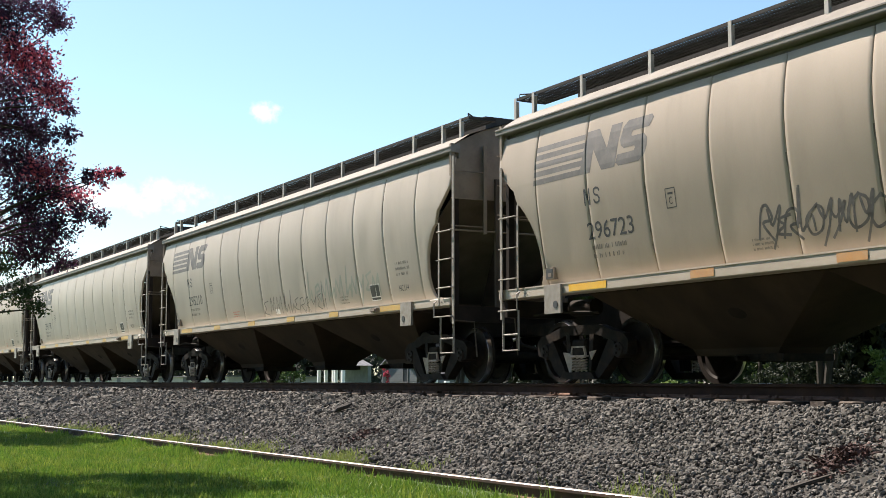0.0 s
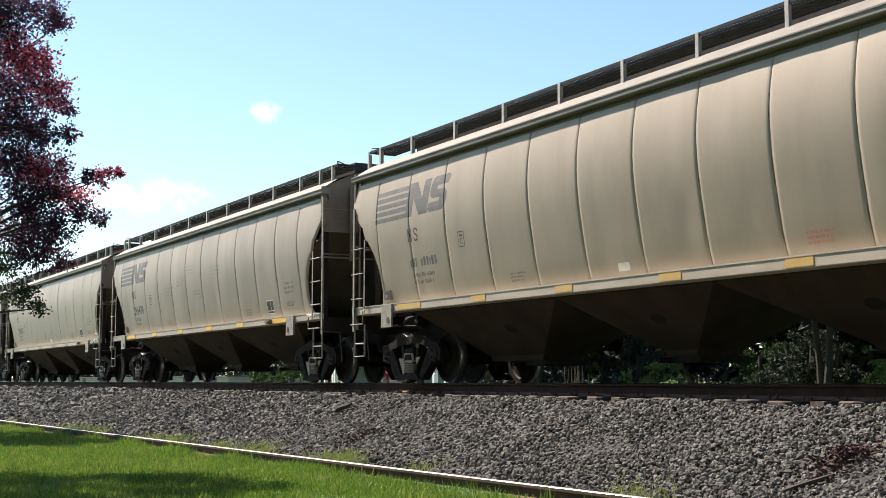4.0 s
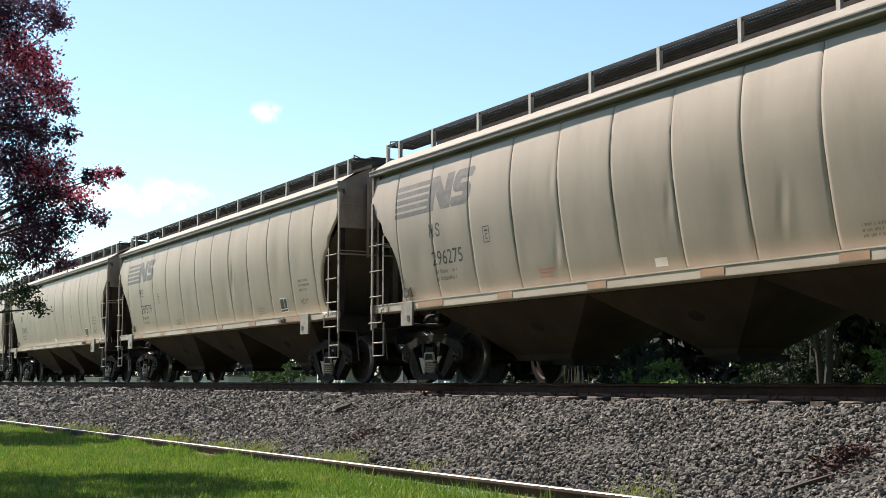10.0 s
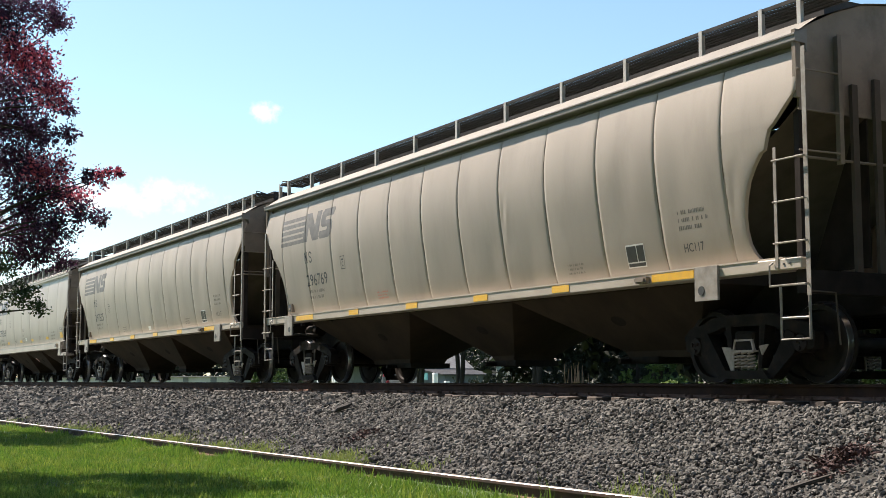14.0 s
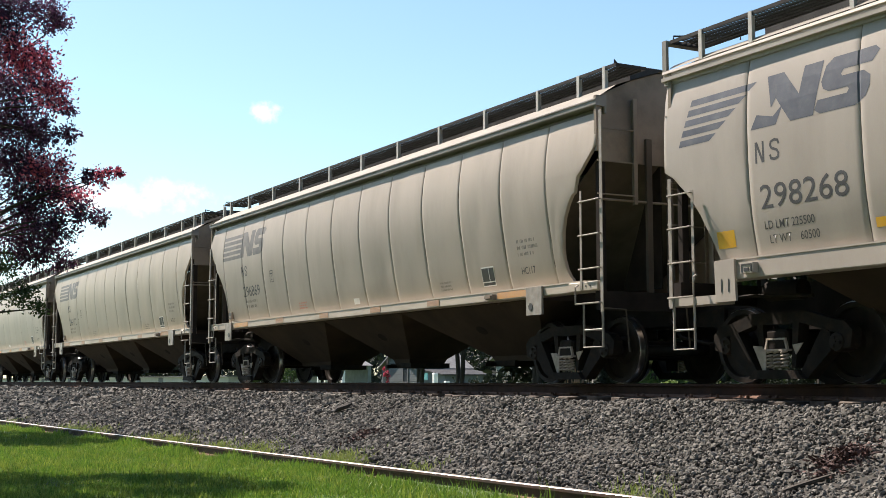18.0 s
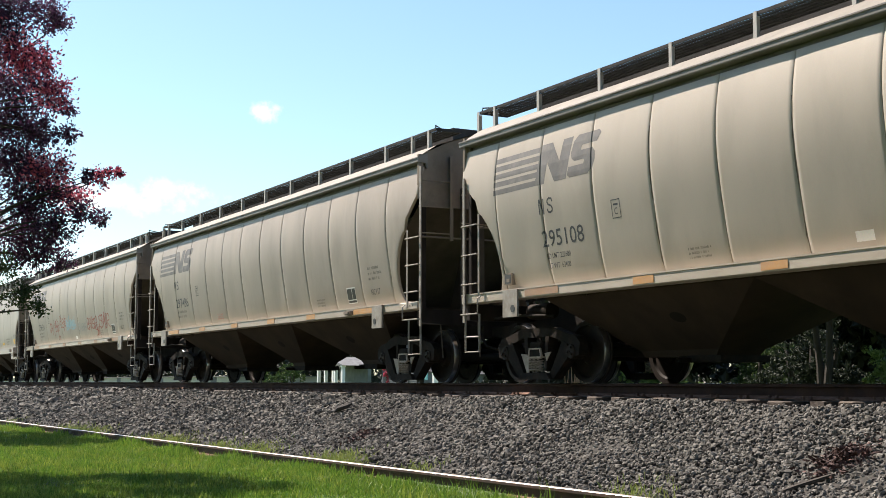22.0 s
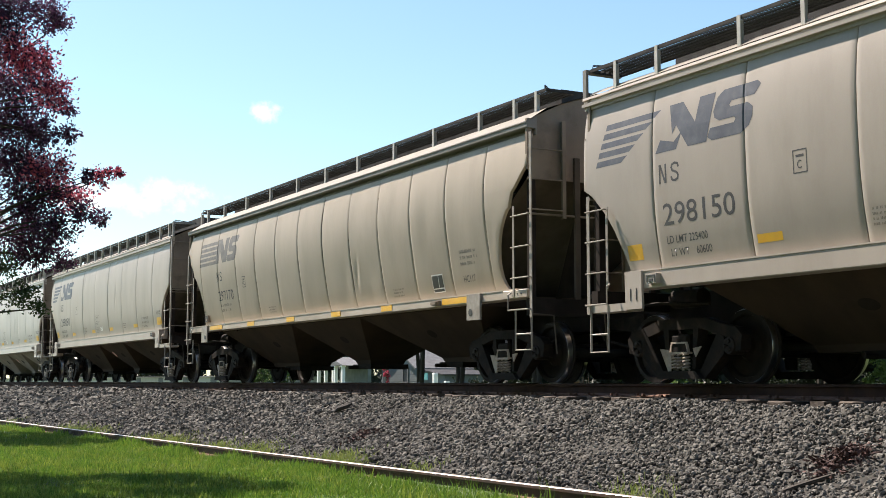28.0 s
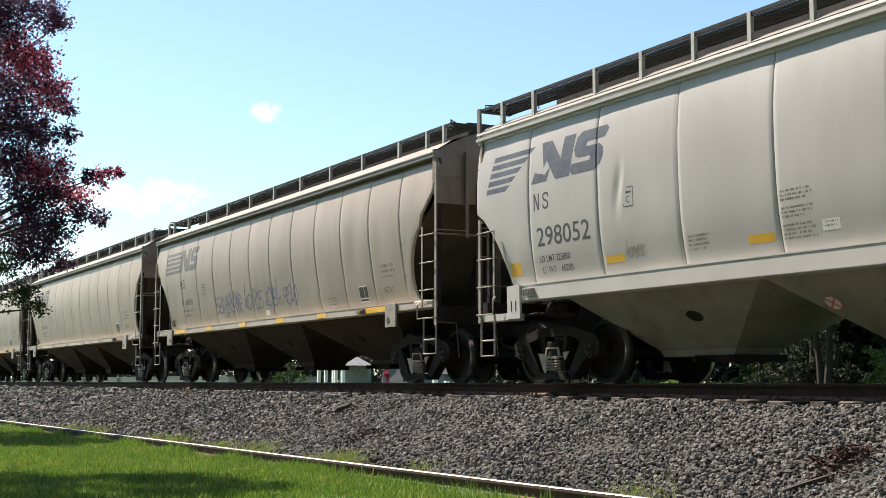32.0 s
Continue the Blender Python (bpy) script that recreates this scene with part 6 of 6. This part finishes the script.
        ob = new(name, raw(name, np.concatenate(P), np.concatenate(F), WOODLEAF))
        tagged(ob, label, "trees", kind="stuff")
    # a low clipped hedge along the lane
    P, F, count = [], [], 0
    for k in range(420):
        x = g.uniform(-48, -4)
        pts, way = lobe_points((x, 27.5 + g.uniform(-0.4, 0.4), -1.1 + g.uniform(0, 1.15)), 0.32, 46, g)
        v, f = leaf_cloud(pts, way, 0.12, g)
        P.append(v)
        F.append(f + count)
        count += len(v)
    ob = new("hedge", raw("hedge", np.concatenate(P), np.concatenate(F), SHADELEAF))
    tagged(ob, "low dull green hedge beyond the track", "hedge", kind="stuff")
    # a white gabled cottage with a lower wing, greyed as in tree shade
    cottage("cottage", -98.5, 50.0, 6.6, 5.0, 2.45, 1.55, GREYSIDING, "clapboard cottage with a gabled roof, tree shade in its grey", True)
    cottage("cottage", -71.5, 46.0, 8.5, 6.0, 2.9, 1.6, DIMSIDING, "grey-green house half hidden by trees", False)
    porch()
    bush("small_tree", (-84.9, 42.0), 0.35, 3.8, "small crimson-blooming tree before the cottage", BLOSSOM, 0.1, 6, 41, trunks=1)
    # low pale shed far along the line
    low = new("warehouse")
    low.location = (-330, 78, -1.2)
    bm = bmesh.new()
    box(bm, -190, 108, 0, 18, 0, 2.05)
    part("wall", bm, BEIGE, low)
    bm = bmesh.new()
    prism(bm, [(-191, 2.05), (109, 2.05), (109, 2.2), (-191, 2.2)], -0.6, 18.6)
    part("roof", bm, SHINGLE, low)
    for k in range(14):
        bm = bmesh.new()
        x = 98 - k * 17
        box(bm, x, x + 3.4, -0.05, 0.1, 0, 2.0)
        part("door", bm, SHINGLE, low)
    tagged(low, "long low pale shed beside the line", "shed")
    for k, (x, y, h, wide, leaf) in enumerate(((-137, 52, 3.4, 1.6, BUSHLEAF), (-112, 44, 2.1, 1.4, BUSHLEAF), (-148, 60, 4.0, 2.4, BUSHLEAF), (-160, 60, 3.6, 2.0, GREENLEAF))):
        bush("small_tree" if k in (0, 2, 3) else "bush", (x, y), wide, h, "green leafy tree beside the lane" if k != 1 else "green clipped bush beside the cottage", leaf, 0.18, 30, 30 + k, trunks=3 if k in (0, 2, 3) else 0)
    # a teal sign on a post and a white post beside it
    sign = new("lane_sign")
    sign.location = (-86.5, 46, -1.2)
    bm = bmesh.new()
    tube(bm, [(0, 0, 0), (0, 0, 1.9)], 0.04, 6)
    part("post", bm, SHINGLE, sign)
    bm = bmesh.new()
    box(bm, -0.7, 0.7, -0.03, 0.03, 1.35, 1.85)
    part("panel", bm, TEAL, sign)
    tagged(sign, "teal sign board on a thin post", "sign")
    for x in (-84.6, -82.8):
        bm = bmesh.new()
        box(bm, -0.17, 0.17, -0.17, 0.17, 0, 1.85 if x < -84 else 1.25)
        bmesh.ops.bevel(bm, geom=bm.edges[:], offset=0.03, segments=1, affect="EDGES")
        ob = new("gate_post", done(bm, "gate_post", SIDING))
        ob.location = (x, 46, -1.2)
        tagged(ob, "white painted gate post beside the lane", "post", "white gate posts")


def porch():
    """White posts and rail before a dark doorway, with a low pitched roof."""
    thing = new("porch")
    thing.location = (-100.6, 44.5, -1.2)
    bm = bmesh.new()
    prism(bm, [(-3.2, 2.55), (3.0, 2.55), (0.0, 3.3)], -0.2, 2.6)
    part("roof", bm, SHINGLE, thing)
    bm = bmesh.new()
    box(bm, -3.0, 2.8, 2.2, 2.5, 0, 2.55)
    part("back_wall", bm, DIMSIDING, thing)
    for x in (-2.6, -1.1, 0.55, 1.0, 2.5):
        bm = bmesh.new()
        box(bm, x - 0.13, x + 0.13, -0.1, 0.16, 0, 2.4)
        box(bm, x - 0.18, x + 0.18, -0.15, 0.21, 2.4, 2.55)
        part("post", bm, SIDING, thing)
    bm = bmesh.new()
    box(bm, 0.68, 0.87, 0.0, 0.04, 0.1, 2.3)
    part("shutter", bm, SIDING, thing)
    tagged(thing, "small white-posted porch with a grey roof", "porch")


def cottage(name, x, y, wide, deep, wall, rise, coat, label, windows):
    house = new(name)
    house.location = (x, y, -1.2)
    w = wide / 2
    bm = bmesh.new()
    prism(bm, [(-w, 0), (w, 0), (w, wall), (0, wall + rise), (-w, wall)], 0, deep)
    body = part("wall", bm, coat, house)
    for k in range(int(wall / 0.2)):
        bm = bmesh.new()
        box(bm, -w, w, -0.02, 0.0, 0.2 * k + 0.02, 0.2 * k + 0.19)
        part("board", bm, coat, body)
    for s in (-1, 1):
        bm = bmesh.new()
        prism(bm, [(s * (w + 0.35), wall - 0.25), (0, wall + rise + 0.05), (0, wall + rise + 0.2), (s * (w + 0.4), wall - 0.12)], -0.35, deep + 0.35)
        part("roof_slope", bm, SHINGLE, house)
    if windows:
        win = new("window")
        win.parent = house
        bm = bmesh.new()
        box(bm, 0.9, 1.75, -0.05, -0.02, 1.2, 2.35)
        part("pane", bm, PANE, win)
        for a, b, c, d in ((0.8, 0.9, 1.1, 2.45), (1.75, 1.85, 1.1, 2.45), (0.9, 1.75, 1.1, 1.2), (0.9, 1.75, 2.35, 2.45)):
            bm = bmesh.new()
            box(bm, a, b, -0.09, -0.02, c, d)
            part("window_frame", bm, SHINGLE, win)
        bm = bmesh.new()
        prism(bm, [(w, 0), (w + 4.2, 0), (w + 4.2, 1.75), (w, 2.2)], 0.4, deep)
        part("wing", bm, GREYSIDING, house)
        bm = bmesh.new()
        prism(bm, [(w + 0.004, 2.19), (w + 4.45, 1.715), (w + 4.45, 1.8), (w + 0.004, 2.28)], 0.1, deep + 0.2)
        part("wing_roof", bm, DARKSHINGLE, house)
    tagged(house, label, "house")


BEIGE = surface("beige_sheeting", (0.42, 0.40, 0.35), (0.35, 0.33, 0.29), scale=0.3, rough=0.7, bump=0.05)
# almost black leaves, the gloom of the woods painted in
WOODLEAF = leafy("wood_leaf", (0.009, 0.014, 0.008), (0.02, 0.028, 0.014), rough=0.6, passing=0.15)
DIMSIDING = surface("grey_green_boards", (0.20, 0.22, 0.20), (0.15, 0.165, 0.155), scale=2, rough=0.8, bump=0.1)
build_beyond()


def motions():
    """The train rolls past at an almost steady pace; every wheelset turns with it."""
    for i, c in enumerate(cars):
        walk(c, [(t, pose(middle[i] + SPEED * t + d, TRACK, 0)) for t, d in LEAD_TIME])
    turn = {}
    steps = range(0, 961)
    for c in cars:
        for ws in [o for o in c.children_recursive if o.name.startswith("wheelset")]:
            x = round(ws.location.x, 3)
            if x not in turn:
                walk(ws, [(k / FPS, pose(x, 0, 0.457, 0, math.degrees(SPEED * k / FPS / 0.457) % 360, 0)) for k in steps])
                turn[x] = ws.animation_data
            else:
                ws.rotation_mode = "QUATERNION"
                keys = ws.animation_data_create()
                keys.action = turn[x].action
                keys.action_slot = turn[x].action_slot


motions()
